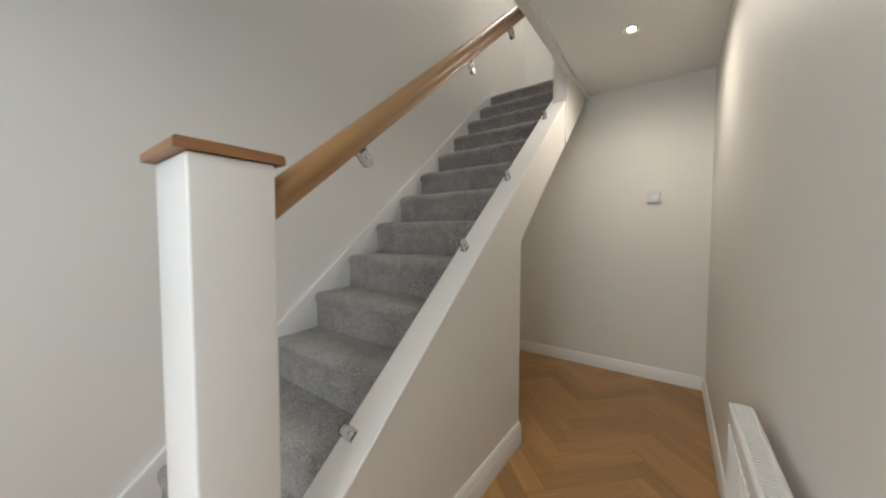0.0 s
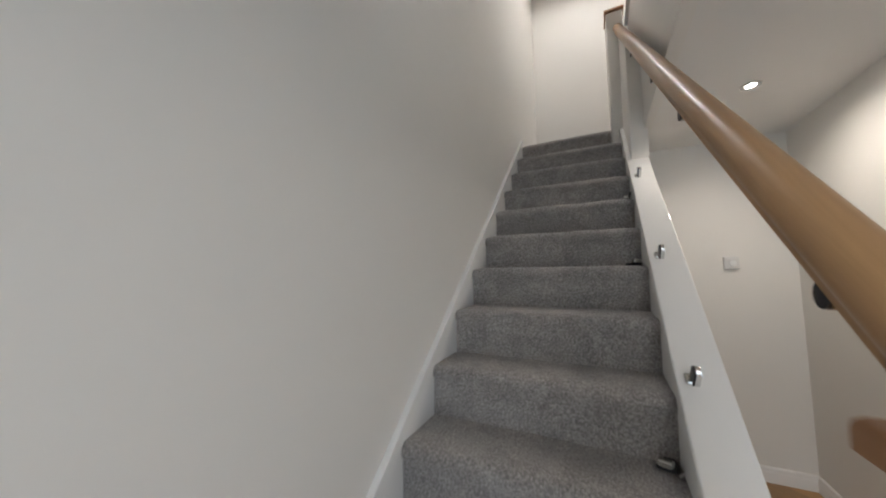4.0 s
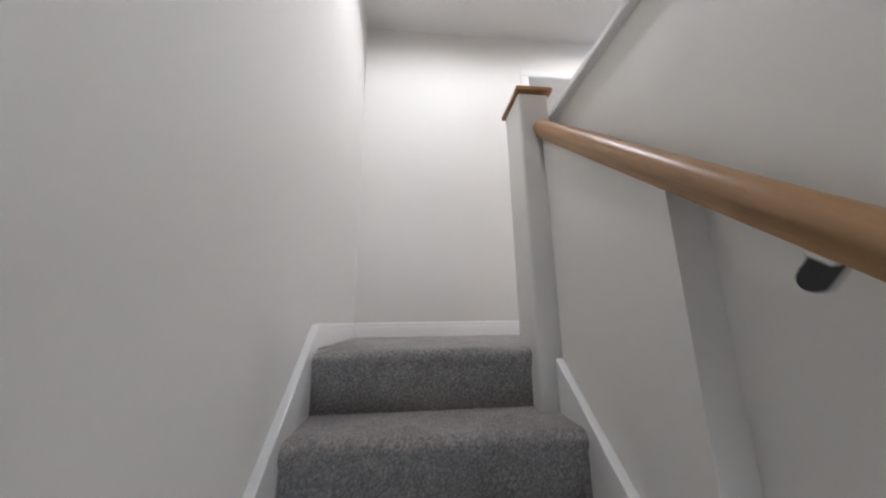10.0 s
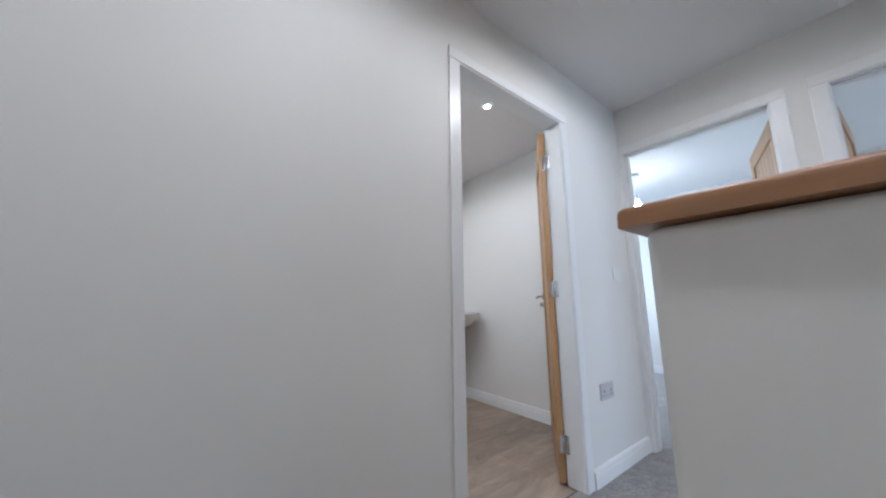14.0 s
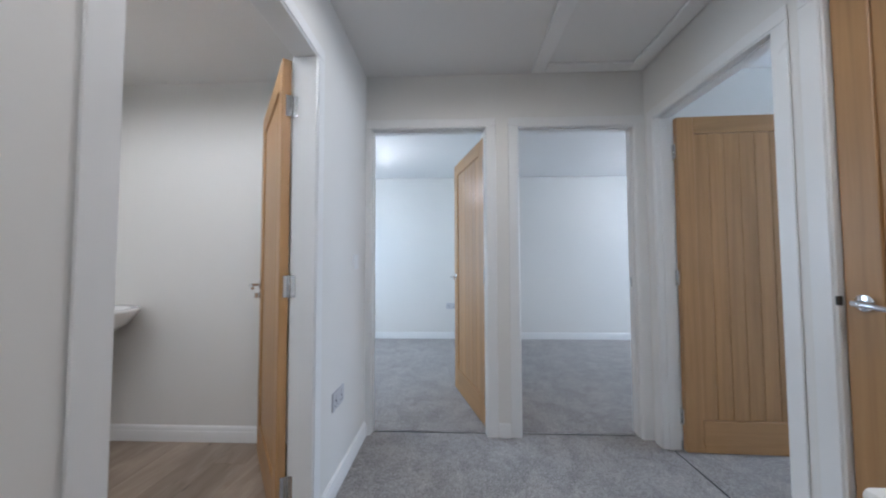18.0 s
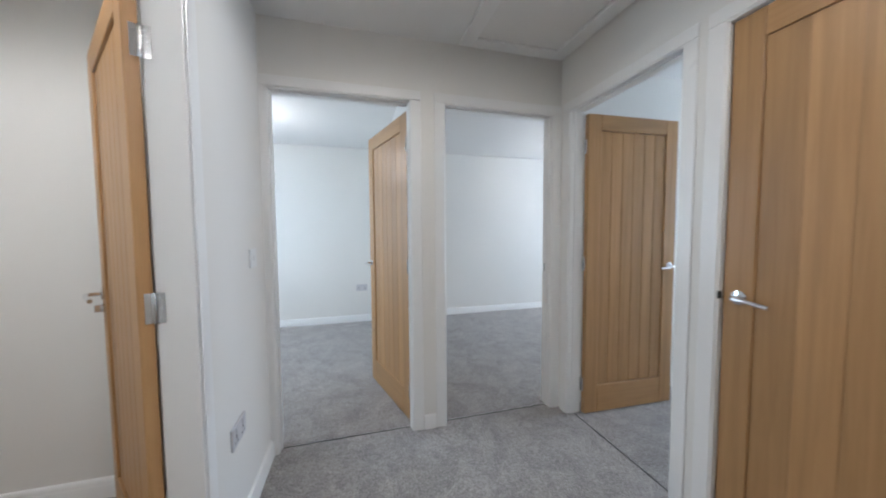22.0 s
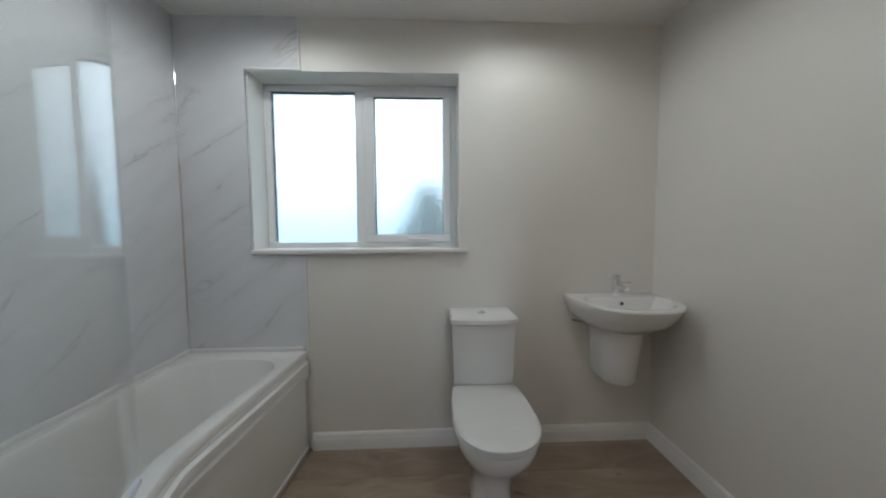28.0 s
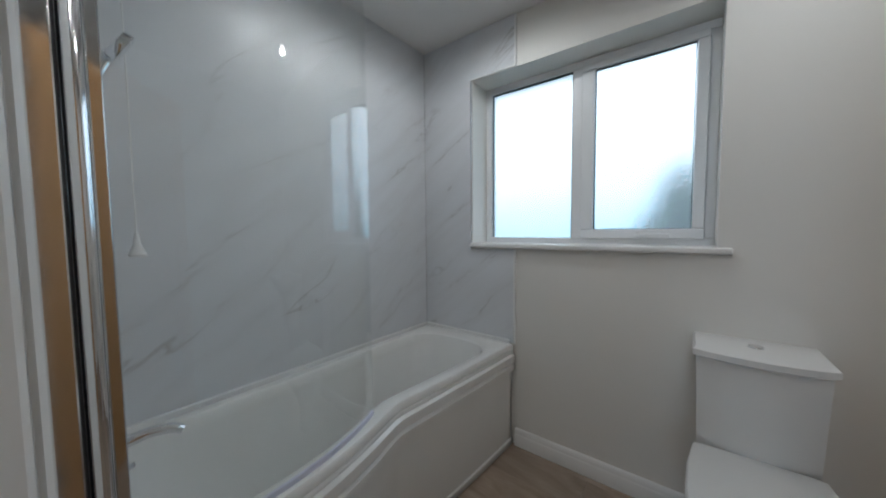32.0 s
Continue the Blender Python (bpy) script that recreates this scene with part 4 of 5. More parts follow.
PT = 0.008
panels = bmesh.new()
box(panels, BATH_W - PT, BATH_W, BATH_S + 0.0005, BATH_N - 0.0005, 3.165, BATH_C - 0.001)
solid("wall_panel_long", panels, MARBLE, "glossy white marble effect panel beside the bath", "wall panel")
panels = bmesh.new()
wall_with(panels, "x", BATH_W + 0.001, 0.822, BATH_N - PT, BATH_N - 0.0005, 3.165, BATH_C - 0.001, [(WX0 - 0.004, 0.823, WZ0 - 0.028, WZ1 + 0.004)])
solid("wall_panel_end", panels, MARBLE, "glossy white marble effect panel round the window corner", "wall panel")
solid("wall_panel_tap_end", boxed(BATH_W + 0.001, 0.80, BATH_S + 0.0005, BATH_S + PT, 3.165, BATH_C - 0.001), MARBLE, "glossy white marble effect panel at the taps", "wall panel")
for nm, b in (("trim_panel_edge", (0.822, 0.832, BATH_N - 0.012, BATH_N - 0.0005, 3.16, WZ0 - 0.027)), ("trim_panel_edge_top", (0.822, 0.832, BATH_N - 0.012, BATH_N - 0.0005, WZ1 + 0.002, BATH_C - 0.001)),
              ("trim_panel_corner", (BATH_W + 0.0005, BATH_W + 0.007, BATH_N - PT - 0.007, BATH_N - PT - 0.0005, 3.166, BATH_C - 0.001)),
              ("trim_panel_window", (WX0 - 0.010, WX0 - 0.0005, BATH_N - 0.011, BATH_N - PT - 0.0003, WZ0 + 0.002, WZ1 + 0.010)),
              ("trim_panel_window_top", (WX0 - 0.010, 0.832, BATH_N - 0.0115, BATH_N - PT - 0.0003, WZ1 + 0.0005, WZ1 + 0.0095))):
    solid(nm, boxed(*b, bevel=0.0015), CHROME if "corner" in nm or nm == "trim_panel_window" else PLASTIC, "thin trim strip of the wall panels", "trim")

# ------------------------------------------------------------------ bath
RIM = 3.160


def smooth_line(points, per=6):
    """A Catmull-Rom line through points."""
    out = []
    n = len(points)
    for i in range(n - 1):
        p0, p1, p2, p3 = (Vector(points[max(0, min(n - 1, i + k))]) for k in (-1, 0, 1, 2))
        for k in range(per):
            t = k / per
            out.append(0.5 * (2 * p1 + (p2 - p0) * t + (2 * p0 - 5 * p1 + 4 * p2 - p3) * t * t + (3 * p1 - p0 - 3 * p2 + p3) * t ** 3))
    out.append(Vector(points[-1]))
    return out


FRONT_EDGE = smooth_line([(0.822, 1.689), (0.806, 1.45), (0.785, 1.20), (0.768, 1.00), (0.7605, 0.915), (0.7615, 0.875), (0.774, 0.82), (0.800, 0.72), (0.826, 0.58), (0.838, 0.43), (0.832, 0.27), (0.808, 0.112)])


def shifted(line, d):
    """The line moved d to the room's side."""
    out = []
    for i, p in enumerate(line):
        a, b = line[max(i - 1, 0)], line[min(i + 1, len(line) - 1)]
        way = (b - a).normalized()
        out.append(Vector((p.x - way.y * d, p.y + way.x * d)))
    for p in (out[0], out[-1]):
        p.y = line[0].y if p is out[0] else line[-1].y
    return out


bath = thing("bath", "white shower bath with a bulged front and stepped panel", "bath")


def bath_ring(d_front, d_wall, d_end, z):
    """A closed ring: the front edge moved in, then back along the wall; its corners are rounded."""
    f = shifted(FRONT_EDGE, -d_front)
    low_y, high_y = 0.112 + d_end * 0.8, 1.689 - d_end
    f = [Vector((p.x, low_y + (p.y - 0.112) / 1.577 * (high_y - low_y))) for p in f]
    back = [Vector((BATH_W + 0.003 + d_wall, p.y)) for p in reversed(f)]
    round_r = min(0.15, d_end * 1.9)

    def pulled(y):
        """How far a rounded corner draws the edge in, near either end."""
        d = max(0.0, round_r - min(y - low_y, high_y - y))
        return round_r - math.sqrt(max(round_r * round_r - d * d, 0.0))
    ring = [Vector((p.x - pulled(p.y), p.y)) for p in f] + [Vector((p.x + pulled(p.y), p.y)) for p in back]
    return [(p.x, p.y, z) for p in ring]


tub = bmesh.new()
loft(tub, [bath_ring(0.0, 0.0, 0.0, RIM - 0.03), bath_ring(0.0, 0.0, 0.0, RIM - 0.008), bath_ring(0.006, 0.004, 0.004, RIM), bath_ring(0.060, 0.045, 0.075, RIM),
           bath_ring(0.072, 0.054, 0.090, RIM - 0.008), bath_ring(0.082, 0.062, 0.105, RIM - 0.05), bath_ring(0.125, 0.105, 0.20, RIM - 0.36), bath_ring(0.16, 0.14, 0.26, RIM - 0.42), bath_ring(0.20, 0.18, 0.34, RIM - 0.43)], cap=False)
bmesh.ops.holes_fill(tub, edges=[e for e in tub.edges if e.is_boundary and all(v.co.z < RIM - 0.42 for v in e.verts)])
part("tub", tub, ACRYLIC, bath, "glossy white acrylic tub with a flat rim", smooth=True)
front_panel = bmesh.new()
rows = [(-0.004, RIM - 0.031), (-0.004, RIM - 0.052), (0.009, RIM - 0.060), (0.009, RIM - 0.092), (-0.003, RIM - 0.102), (-0.001, RIM - 0.106), (0.008, RIM - 0.114), (0.008, RIM - 0.135), (-0.010, RIM - 0.150), (-0.014, F1 + 0.03), (-0.014, F1 + 0.026), (-0.006, F1 + 0.024), (-0.006, F1 - 0.006)]
loft(front_panel, [[(p.x, p.y, z) for p in shifted(FRONT_EDGE, d)] for d, z in rows], closed=False, cap=False)
pan = part("front_panel", front_panel, ACRYLIC, bath, "white bath panel with stepped mouldings", smooth=True)
thick = pan.modifiers.new("thick", "SOLIDIFY")
thick.thickness, thick.offset = 0.006, 0.0
part("waste", cylinder(bmesh.new(), 0.030, 0.006, pose(0.50, 0.50, RIM - 0.426), 24, bevel=0.002), CHROME, bath, smooth=True)
part("overflow", cylinder(bmesh.new(), 0.028, 0.010, pose(0.50, 0.222, RIM - 0.10, 78), 24, bevel=0.002), CHROME, bath, smooth=True)

tap = thing("bath_mixer", "chrome bath mixer tap with a curved spout", "tap", pose(0.47, 0.165, RIM))
part("body", cylinder(bmesh.new(), 0.024, 0.20, pose(0, 0, 0.065, 0, 90), 20, bevel=0.004), CHROME, tap, smooth=True)
for x in (-0.075, 0.075):
    leg = part("leg", cylinder(bmesh.new(), 0.019, 0.045, pose(x, 0, 0.0228), 18, bevel=0.003), CHROME, tap, smooth=True)
    part("lever", tube(bmesh.new(), [(x * 1.5, 0, 0.065), (x * 1.55, 0.02, 0.085), (x * 1.6, 0.06, 0.10)], 0.007, 10), CHROME, leg, smooth=True)
part("spout", tube(bmesh.new(), [(0, 0.01, 0.075), (0, 0.05, 0.098), (0, 0.10, 0.104), (0, 0.15, 0.094), (0, 0.168, 0.080)], 0.014, 14), CHROME, tap, smooth=True)

shower = thing("shower_set", "chrome shower riser with a round overhead rose", "shower", pose(0.50, BATH_S + PT, 0))
part("riser", tube(bmesh.new(), [(0, 0.045, 3.42), (0, 0.045, 4.42), (0, 0.06, 4.50), (0, 0.11, 4.53), (0, 0.26, 4.53)], 0.010, 12), CHROME, shower, smooth=True)
for z in (3.46, 4.36):
    part("wall_bracket", cylinder(bmesh.new(), 0.012, 0.045, pose(0, 0.0225, z, 90), 14), CHROME, shower, smooth=True)
part("rose", cylinder(bmesh.new(), 0.095, 0.014, pose(0, 0.26, 4.512), 32, bevel=0.004), CHROME, shower, smooth=True)
part("slider", cylinder(bmesh.new(), 0.020, 0.06, pose(0, 0.045, 4.12), 16, bevel=0.004), CHROME, shower, smooth=True)
hs = part("hand_shower", tube(bmesh.new(), [(0.0, 0.075, 4.02), (0.0, 0.10, 4.13), (0.0, 0.13, 4.20)], 0.012, 12), CHROME, shower, smooth=True)
part("hand_shower_head", cylinder(bmesh.new(), 0.045, 0.02, pose(0, 0.145, 4.215, 60), 24, bevel=0.004), CHROME, hs, smooth=True)
part("valve_bar", cylinder(bmesh.new(), 0.022, 0.26, pose(0, 0.045, 3.44, 0, 90), 18, bevel=0.004), CHROME, shower, smooth=True)

# curved glass screen that stands on the bath rim
screen = thing("bath_screen", "curved clear glass bath screen with a chrome wall profile", "shower screen")
# the sheet leaves the wall straight and bends in ever more towards its free end
edge_in, bend_x, bend_y = [], 0.806, 0.118
while bend_y < 0.792:
    edge_in.append(Vector((bend_x, bend_y)))
    lean = -2.0 if bend_y < 0.30 else -2.0 + 30.0 * ((bend_y - 0.30) / 0.49) ** 1.6
    bend_x -= 0.012 * math.tan(radians(lean))
    bend_y += 0.012
edge_in.reverse()
glass = bmesh.new()
top_z = RIM + 1.40
line = edge_in
rings = []
for p, nrm in zip(line, [(b - a).normalized() for a, b in zip([line[0]] + line[:-1], line[1:] + [line[-1]])]):
    side2 = Vector((-nrm.y, nrm.x)) * 0.003
    top = top_z - (0.10 * max(0.0, (p.y - 0.70) / 0.10) ** 2)
    rings.append([(p.x - side2.x, p.y - side2.y, RIM + 0.012), (p.x + side2.x, p.y + side2.y, RIM + 0.012), (p.x + side2.x, p.y + side2.y, top), (p.x - side2.x, p.y - side2.y, top)])
loft(glass, rings)
pg = part("glass", glass, GLASS, screen, "clear curved glass", smooth=True)
pg.visible_shadow = False
seal = bmesh.new()
loft(seal, [[(p.x - 0.005, p.y, RIM + 0.001), (p.x + 0.005, p.y, RIM + 0.001), (p.x + 0.004, p.y, RIM + 0.014), (p.x - 0.004, p.y, RIM + 0.014)] for p in line])
SEAL = plain("bluish_seal", (0.62, 0.63, 0.74), 0.3)
part("seal", seal, SEAL, screen, "translucent bluish seal")
lx = line[-1].x
part("wall_profile", boxed(lx - 0.014, lx + 0.014, BATH_S + PT + 0.0005, BATH_S + PT + 0.032, RIM + 0.002, top_z + 0.005, bevel=0.003, segments=2), CHROME, screen, "polished chrome profile")
part("hinge_strip", boxed(lx - 0.008, lx + 0.008, BATH_S + PT + 0.0325, BATH_S + PT + 0.036, RIM + 0.004, top_z), RUBBER, screen)
part("glass_channel", boxed(lx - 0.006, lx + 0.006, BATH_S + PT + 0.065, BATH_S + PT + 0.082, RIM + 0.004, top_z, bevel=0.002), CHROME, screen, "slim chrome glass channel")
part("hinge_post", cylinder(bmesh.new(), 0.014, top_z - RIM, pose(lx, BATH_S + PT + 0.0505, (top_z + RIM) / 2 + 0.002), 20, bevel=0.002), CHROME, screen, smooth=True)

cord = thing("pull_cord", "white ceiling pull cord with a bell shaped pull", "pull cord", pose(0.42, 0.275, 0))
part("switch_box", boxed(-0.04, 0.04, -0.04, 0.04, BATH_C - 0.035, BATH_C - 0.0005, bevel=0.005), PLASTIC, cord)
part("string", tube(bmesh.new(), [(0, 0, BATH_C - 0.035), (0, 0, 3.78)], 0.0018, 6), PLASTIC, cord)
bell = [[(r * math.cos(a), r * math.sin(a), z) for a in [2 * math.pi * k / 16 for k in range(16)]] for r, z in ((0.004, 3.785), (0.006, 3.775), (0.008, 3.755), (0.016, 3.735), (0.019, 3.728), (0.017, 3.722))]
part("pull", loft(bmesh.new(), bell), PLASTIC, cord, smooth=True)

# ------------------------------------------------------------------ toilet
TX = 1.757


def dee(cx, y_back, y_front, half, z, n=30):
    """A D outline: straight at the back, round at the front."""
    pts = []
    length = y_back - y_front
    mid = y_back - max(0.0, length - half * 1.25)
    for k in range(n + 1):
        a = math.pi * k / n
        c, s3 = math.cos(a), math.sin(a)
        x = half * math.copysign(abs(c) ** 0.85, c)
        y = mid - (mid - y_front) * abs(s3) ** 0.9
        pts.append((cx + x, y, z))
    taper = 0.90
    pts += [(cx - half * 0.985, (mid + y_back) / 2, z), (cx - half * taper, y_back - 0.004, z), (cx - half * taper + 0.012, y_back, z), (cx + half * taper - 0.012, y_back, z), (cx + half * taper, y_back - 0.004, z), (cx + half * 0.985, (mid + y_back) / 2, z)]
    return pts


def scaled(ring, sx, sy, z, cx, cy):
    return [(cx + (x - cx) * sx, cy + (y - cy) * sy, z) for x, y, _ in ring]


toilet = thing("toilet", "white close coupled toilet with its lid down", "toilet")
SEAT = F1 + 0.425
base = dee(TX, 1.50, 1.030, 0.176, 0)
bowl = bmesh.new()
loft(bowl, [scaled(base, 0.50, 0.62, F1 - 0.006, TX, 1.46), scaled(base, 0.48, 0.60, F1 + 0.03, TX, 1.46), scaled(base, 0.47, 0.60, F1 + 0.12, TX, 1.46), scaled(base, 0.55, 0.68, F1 + 0.20, TX, 1.47), scaled(base, 0.78, 0.86, F1 + 0.28, TX, 1.48), scaled(base, 0.93, 0.96, F1 + 0.34, TX, 1.49), scaled(base, 0.98, 0.99, F1 + 0.38, TX, 1.50), scaled(base, 0.985, 0.99, F1 + 0.395, TX, 1.50)])
part("bowl", bowl, CERAMIC, toilet, "white ceramic pan", smooth=True)
lid = bmesh.new()
loft(lid, [scaled(base, 0.985, 0.985, F1 + 0.398, TX, 1.50), scaled(base, 1.0, 1.0, F1 + 0.402, TX, 1.50), scaled(base, 1.0, 1.0, F1 + 0.412, TX, 1.50), scaled(base, 0.985, 0.987, F1 + 0.414, TX, 1.50), scaled(base, 1.005, 1.003, F1 + 0.417, TX, 1.50), scaled(base, 1.005, 1.003, SEAT + 0.001, TX, 1.50), scaled(base, 0.975, 0.98, SEAT + 0.009, TX, 1.50), scaled(base, 0.90, 0.92, SEAT + 0.012, TX, 1.48)])
part("seat_lid", lid, PLASTIC, toilet, "glossy white seat and lid", smooth=True)
cis = bmesh.new()


def tank(z, half, y0, y1, bow):
    pts = [(TX + half * u, y0 - bow * (1 - u * u), z) for u in [1 - 2 * k / 12 for k in range(13)]]
    return pts + [(TX - half, y1, z), (TX + half, y1, z)]


loft(cis, [tank(F1 + 0.385, 0.138, 1.545, 1.694, 0.02), tank(F1 + 0.42, 0.148, 1.525, 1.694, 0.025), tank(F1 + 0.74, 0.158, 1.512, 1.694, 0.03)])
part("cistern", cis, CERAMIC, toilet, "white ceramic cistern", smooth=True)
cl = bmesh.new()
loft(cl, [tank(F1 + 0.742, 0.160, 1.508, 1.696, 0.03), tank(F1 + 0.748, 0.168, 1.498, 1.697, 0.032), tank(F1 + 0.768, 0.168, 1.498, 1.697, 0.032), tank(F1 + 0.777, 0.160, 1.508, 1.694, 0.03)])
part("cistern_lid", cl, CERAMIC, toilet, smooth=True)
part("flush_button", cylinder(bmesh.new(), 0.021, 0.008, pose(TX, 1.59, F1 + 0.781), 24, bevel=0.002), CHROME, toilet, "chrome dual flush button", smooth=True)
for x in (-0.07, 0.07):
    part("seat_hinge", cylinder(bmesh.new(), 0.012, 0.02, pose(TX + x, 1.515, F1 + 0.405), 14, bevel=0.003), PLASTIC, toilet, smooth=True)

# ------------------------------------------------------------------ basin
BX, BTOP = 2.492, F1 + 0.848
basin = thing("basin", "white wall hung basin with a half pedestal", "wash basin")


def basin_ring(half, y_back, y_front, z, n=32, p=0.72):
    pts = []
    for k in range(n + 1):
        a = math.pi * k / n
        c, s4 = math.cos(a), math.sin(a)
        pts.append((BX + half * math.copysign(abs(c) ** p, c), y_back - 0.05 - (y_back - 0.05 - y_front) * s4 ** 0.92, z))
    return pts + [(BX - half * 0.99, y_back, z), (BX + half * 0.99, y_back, z)]


bb = bmesh.new()
loft(bb, [basin_ring(0.110, 1.696, 1.51, BTOP - 0.165), basin_ring(0.175, 1.696, 1.43, BTOP - 0.145), basin_ring(0.225, 1.696, 1.35, BTOP - 0.095), basin_ring(0.250, 1.696, 1.302, BTOP - 0.035), basin_ring(0.256, 1.697, 1.290, BTOP - 0.012), basin_ring(0.252, 1.697, 1.296, BTOP - 0.002), basin_ring(0.244, 1.695, 1.306, BTOP),
          basin_ring(0.205, 1.600, 1.340, BTOP - 0.003), basin_ring(0.196, 1.594, 1.350, BTOP - 0.015), basin_ring(0.165, 1.585, 1.385, BTOP - 0.08), basin_ring(0.09, 1.55, 1.45, BTOP - 0.125), basin_ring(0.03, 1.52, 1.48, BTOP - 0.13)])
part("bowl", bb, CERAMIC, basin, "white ceramic bowl", smooth=True)
pd = bmesh.new()


def ped(z, half, y_front):
    pts = [(BX + half * math.cos(math.pi * k / 16), 1.60 - (1.60 - y_front) * math.sin(math.pi * k / 16), z) for k in range(17)]
    return pts + [(BX - half, 1.696, z), (BX + half, 1.696, z)]


loft(pd, [ped(F1 + 0.40, 0.07, 1.53), ped(F1 + 0.405, 0.085, 1.51), ped(F1 + 0.43, 0.092, 1.495), ped(F1 + 0.60, 0.105, 1.47), ped(F1 + 0.69, 0.112, 1.455)])
part("half_pedestal", pd, CERAMIC, basin, smooth=True)
part("overflow", cylinder(bmesh.new(), 0.009, 0.006, pose(BX + 0.012, 1.5895, BTOP - 0.035, 82), 16), DARKGAP, basin)
part("waste", cylinder(bmesh.new(), 0.022, 0.004, pose(BX, 1.50, BTOP - 0.1285), 18), CHROME, basin)
part("wall_bolt", tube(bmesh.new(), [(2.27, 1.66, BTOP - 0.135), (2.36, 1.62, BTOP - 0.145)], 0.007, 8), STEEL, basin)
for nm, b in (("trim_bath_seal", (BATH_W + 0.0005, BATH_W + 0.014, BATH_S + 0.014, BATH_N - 0.014)), ("trim_bath_seal_end", (BATH_W + 0.0145, 0.80, BATH_N - 0.021, BATH_N - PT - 0.0005))):
    solid(nm, boxed(*b, RIM + 0.0005, RIM + 0.022, bevel=0.002), PLASTIC, "white sealing strip between bath and wall panel", "trim")
bt = thing("basin_tap", "small chrome monobloc basin tap", "tap", pose(BX + 0.012, 1.640, BTOP - 0.001))
part("body", cylinder(bmesh.new(), 0.0215, 0.092, pose(0, 0, 0.046), 20, bevel=0.002), CHROME, bt, smooth=True)
part("spout", tube(bmesh.new(), [(0, -0.010, 0.050), (0, -0.055, 0.054), (0, -0.095, 0.047)], 0.013, 14), CHROME, bt, smooth=True)
part("cap", cylinder(bmesh.new(), 0.0225, 0.022, pose(0, 0, 0.104), 20, bevel=0.003), CHROME, bt, smooth=True)
part("lever", tube(bmesh.new(), [(0.018, -0.008, 0.066), (0.050, -0.018, 0.070), (0.068, -0.022, 0.072)], 0.0065, 10), CHROME, bt, smooth=True)

# ------------------------------------------------------------------ outside the window


def horizon(name, low, high, power, z0, z1):
    """Overcast sky that is dimmer and bluer towards the horizon."""
    n = Nodes(name)
    sep = n.add("ShaderNodeSeparateXYZ")
    n.join(n.space, sep.inputs[0])
    rise = n.add("ShaderNodeMapRange")
    rise.inputs["From Min"].default_value, rise.inputs["From Max"].default_value = z0, z1
    n.join(sep.outputs[2], rise.inputs[0])
    c = n.ramp(rise.outputs[0], [(0.0, low), (1.0, high)])
    return n.set(Base_Color=(0.5, 0.5, 0.5), Emission_Color=c, Emission_Strength=power)


SKY_GLOW = horizon("pale_sky", (0.15, 0.32, 0.40), (0.85, 0.945, 1.0), 7.2, 2.6, 9.5)
bd = bmesh.new()
box(bd, -22, 26, 16, 16.1, -1, 22)
solid("backdrop", bd, SKY_GLOW, "plain pale overcast sky behind the house", "backdrop")
solid("roof_eave", boxed(-0.35, FAR_E + 0.4, BATH_N + 0.281, BATH_N + 0.72, C1 - 0.15, C1 + 0.02, bevel=0.01), UPVC, "white boarded roof eave over the outer wall", "eave")
SHRUB = plain("shrub_leaves", (0.05, 0.12, 0.025), 0.55)
BARK = plain("bark", (0.12, 0.08, 0.05), 0.9, 0, 0.8, 60)
shrub = thing("tree", "bushy dark green garden tree behind the frosted window", "tree", pose(1.47, 4.7, -0.02))
trunk = bmesh.new()
tube(trunk, [(0, 0, -0.15), (0.05, 0.02, 1.2), (0.0, 0.0, 2.6), (-0.02, 0.02, 4.0)], 0.09, 10)
tube(trunk, [(0.02, 0.0, 1.8), (0.3, 0.1, 2.6), (0.42, 0.15, 3.2)], 0.045, 8)
tube(trunk, [(0.02, 0.0, 1.9), (-0.3, -0.15, 2.7), (-0.42, -0.15, 3.1)], 0.045, 8)
part("trunk", trunk, BARK, shrub)
rng = random.Random(7)
verts, faces = [], []
for k in range(4600):
    h = rng.uniform(0, 1) ** 1.15
    a = rng.uniform(0, 2 * math.pi)
    r = (0.92 * (1 - h) ** 0.75 + 0.06) * rng.uniform(0.15, 1) ** 0.5 * (0.78 + 0.22 * math.sin(3 * a + 9 * h) + 0.12 * rng.random())
    c = Vector((r * math.cos(a), r * math.sin(a), 2.2 + 2.3 * h))
    q = Euler((rng.uniform(0, 6), rng.uniform(0, 6), rng.uniform(0, 6))).to_matrix()
    s5 = rng.uniform(0.06, 0.12)
    n0 = len(verts)
    for u, v in ((-0.5, 0), (0, -0.28), (0.5, 0), (0, 0.28)):
        verts.append(c + q @ Vector((u * s5 * 2, v * s5 * 2, 0.15 * s5 * (1 - abs(u)))))
    faces.append((n0, n0 + 1, n0 + 2, n0 + 3))
crown = bpy.data.meshes.new("crown")
crown.from_pydata(verts, [], faces)
crown.materials.append(SHRUB)
tree_top = new("crown", crown)
tree_top.parent = shrub
tagged(tree_top, kind="stuff")

# ------------------------------------------------------------------ floor pieces


def clip_box(poly, x0, x1, y0, y1):
    """A convex outline cut to a rectangle."""
    for axis, limit, sign in ((0, x0, 1), (0, x1, -1), (1, y0, 1), (1, y1, -1)):
        out = []
        for i, p in enumerate(poly):
            q = poly[(i + 1) % len(poly)]
            dp, dq = sign * (p[axis] - limit), sign * (q[axis] - limit)
            if dp >= 0:
                out.append(p)
            if dp * dq < 0:
                t = dp / (dp - dq)
                out.append((p[0] + (q[0] - p[0]) * t, p[1] + (q[1] - p[1]) * t))
        poly = out
        if len(poly) < 3:
            return []
    return poly


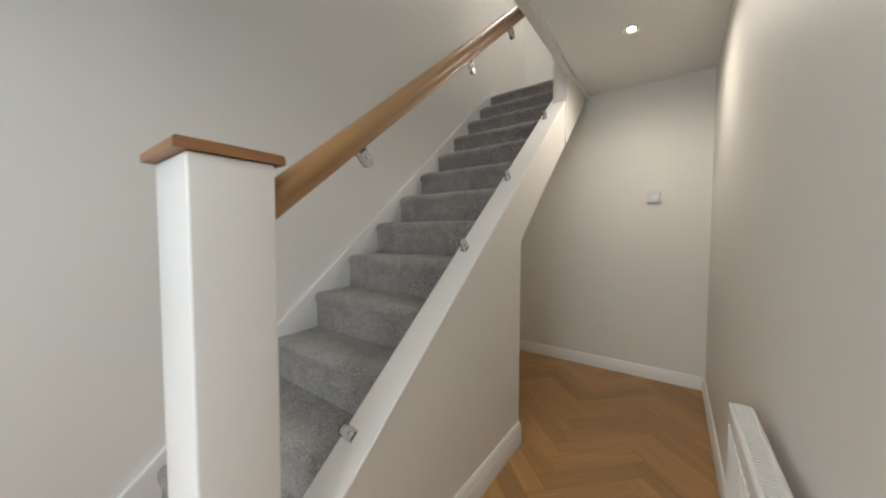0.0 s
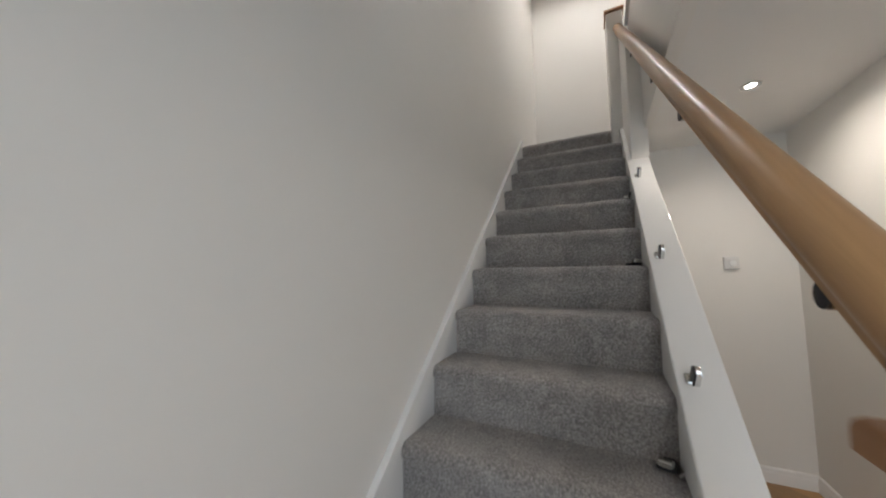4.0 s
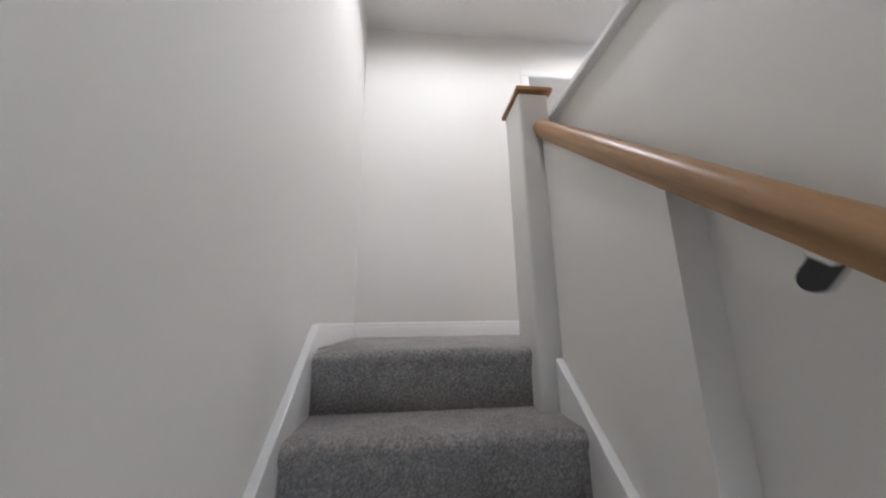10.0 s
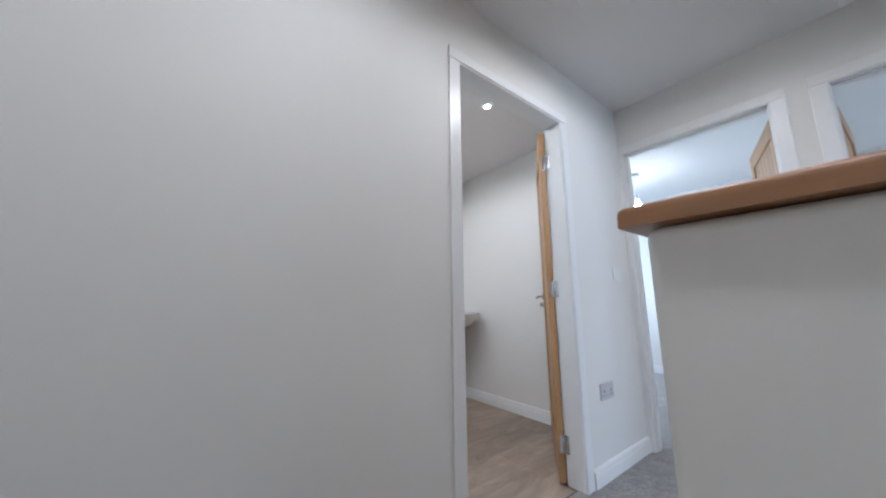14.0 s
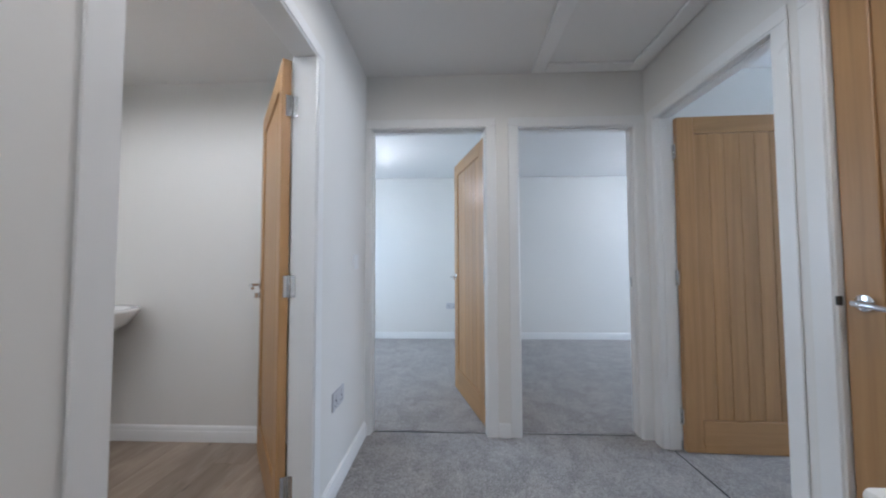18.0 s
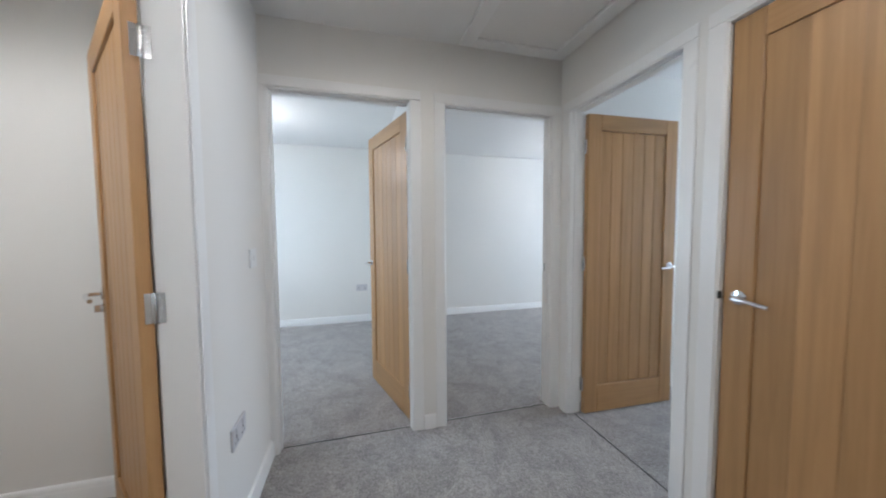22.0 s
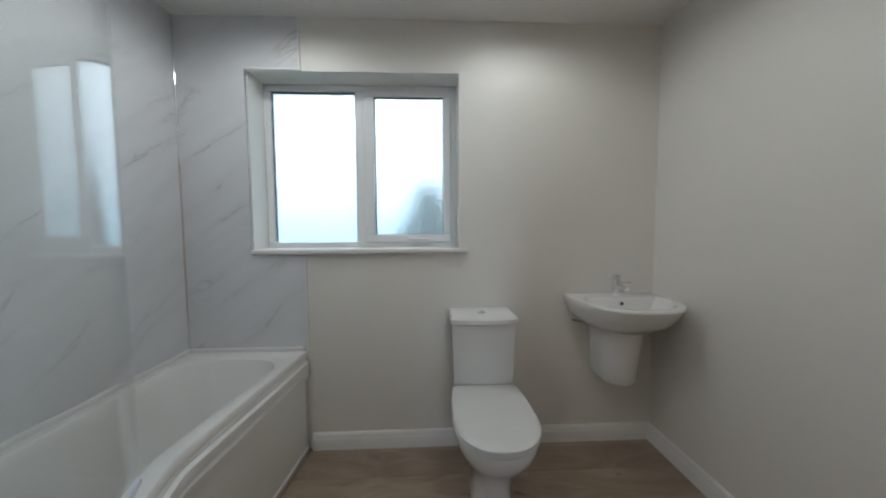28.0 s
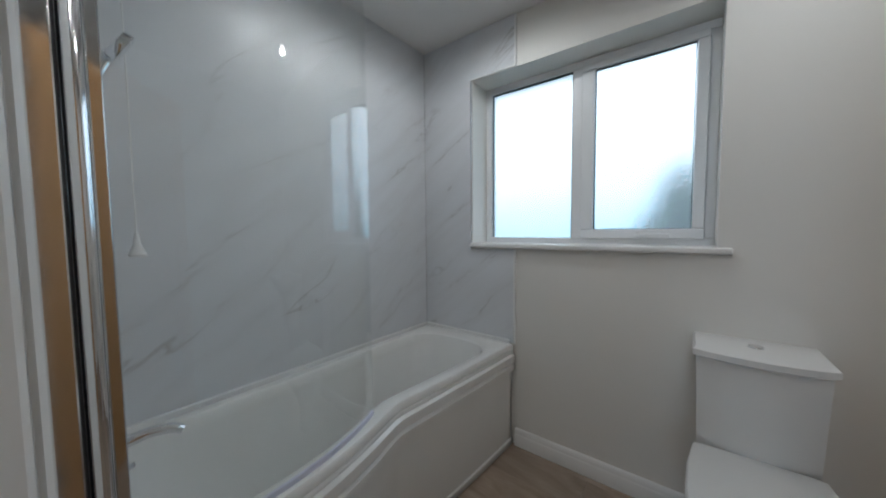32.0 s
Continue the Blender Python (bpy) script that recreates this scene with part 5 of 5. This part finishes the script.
def block(outline, thick, gap=0.0006):
    """A flat floor piece in its own frame, with a slightly eased edge."""
    cx, cy = sum(p[0] for p in outline) / len(outline), sum(p[1] for p in outline) / len(outline)
    def inset(d):
        return [(cx + (x - cx) * (1 - d / max(abs(x - cx) + abs(y - cy), 0.02)), cy + (y - cy) * (1 - d / max(abs(x - cx) + abs(y - cy), 0.02))) for x, y in outline]
    a, b = inset(gap), inset(gap + 0.0016)
    return loft(bmesh.new(), [[(x, y, -thick) for x, y in a], [(x, y, -0.0012) for x, y in a], [(x, y, 0.0) for x, y in b]])


planks = thing("floor_bathroom", "grey brown oak effect vinyl plank floor", "floor", kind="structure")
PW, PL = 0.178, 1.22
row = 0
y = BATH_S - 0.05
while y < BATH_N:
    x = BATH_W - PL + (row * 0.47) % PL - 0.3
    while x < BATH_E:
        poly = clip_box([(x, y), (x + PL, y), (x + PL, y + PW), (x, y + PW)], 0.3, BATH_E, 0.054, BATH_N)
        if len(poly) > 2 and max(p[0] for p in poly) - min(p[0] for p in poly) > 0.01 and max(p[1] for p in poly) - min(p[1] for p in poly) > 0.01:
            ox, oy = poly[0]
            part("plank", block([(px - ox, py - oy) for px, py in poly], 0.006, 0.0006), VINYL, planks, m=pose(ox, oy, F1 - 0.005))
        x += PL
    y += PW
    row += 1

parquet = thing("floor_hall", "golden oak herringbone floor", "floor", kind="structure")
BW, BL = 0.100, 0.500
c45 = math.sqrt(0.5)
for i in range(-60, 60):
    for j in range(-14, 14):
        for kind in (0, 1):
            u0, v0 = i * BW + j * BL, i * BW - j * BL
            if kind == 0:
                r0 = (u0, v0, u0 + BL, v0 + BW)
            else:
                r0 = (u0 - BW, v0, u0, v0 + BL)
            corners = [(r0[0], r0[1]), (r0[2], r0[1]), (r0[2], r0[3]), (r0[0], r0[3])]
            world_pts = [((u - v) * c45 + 1.2, (u + v) * c45 - 2.6) for u, v in corners]
            poly = clip_box(world_pts, 0.0, HALL_E, FRONT, HALL_N)
            if len(poly) < 3:
                continue
            mx, my = sum(p[0] for p in poly) / len(poly), sum(p[1] for p in poly) / len(poly)
            turn = 45 if kind == 0 else 135
            ca, sa = math.cos(radians(-turn)), math.sin(radians(-turn))
            local = [((px - mx) * ca - (py - my) * sa, (px - mx) * sa + (py - my) * ca) for px, py in poly]
            m = pose(mx, my, F0, 0, 0, turn)
            part("block", block(local, 0.003), OAK_FLOOR, parquet, m=m)
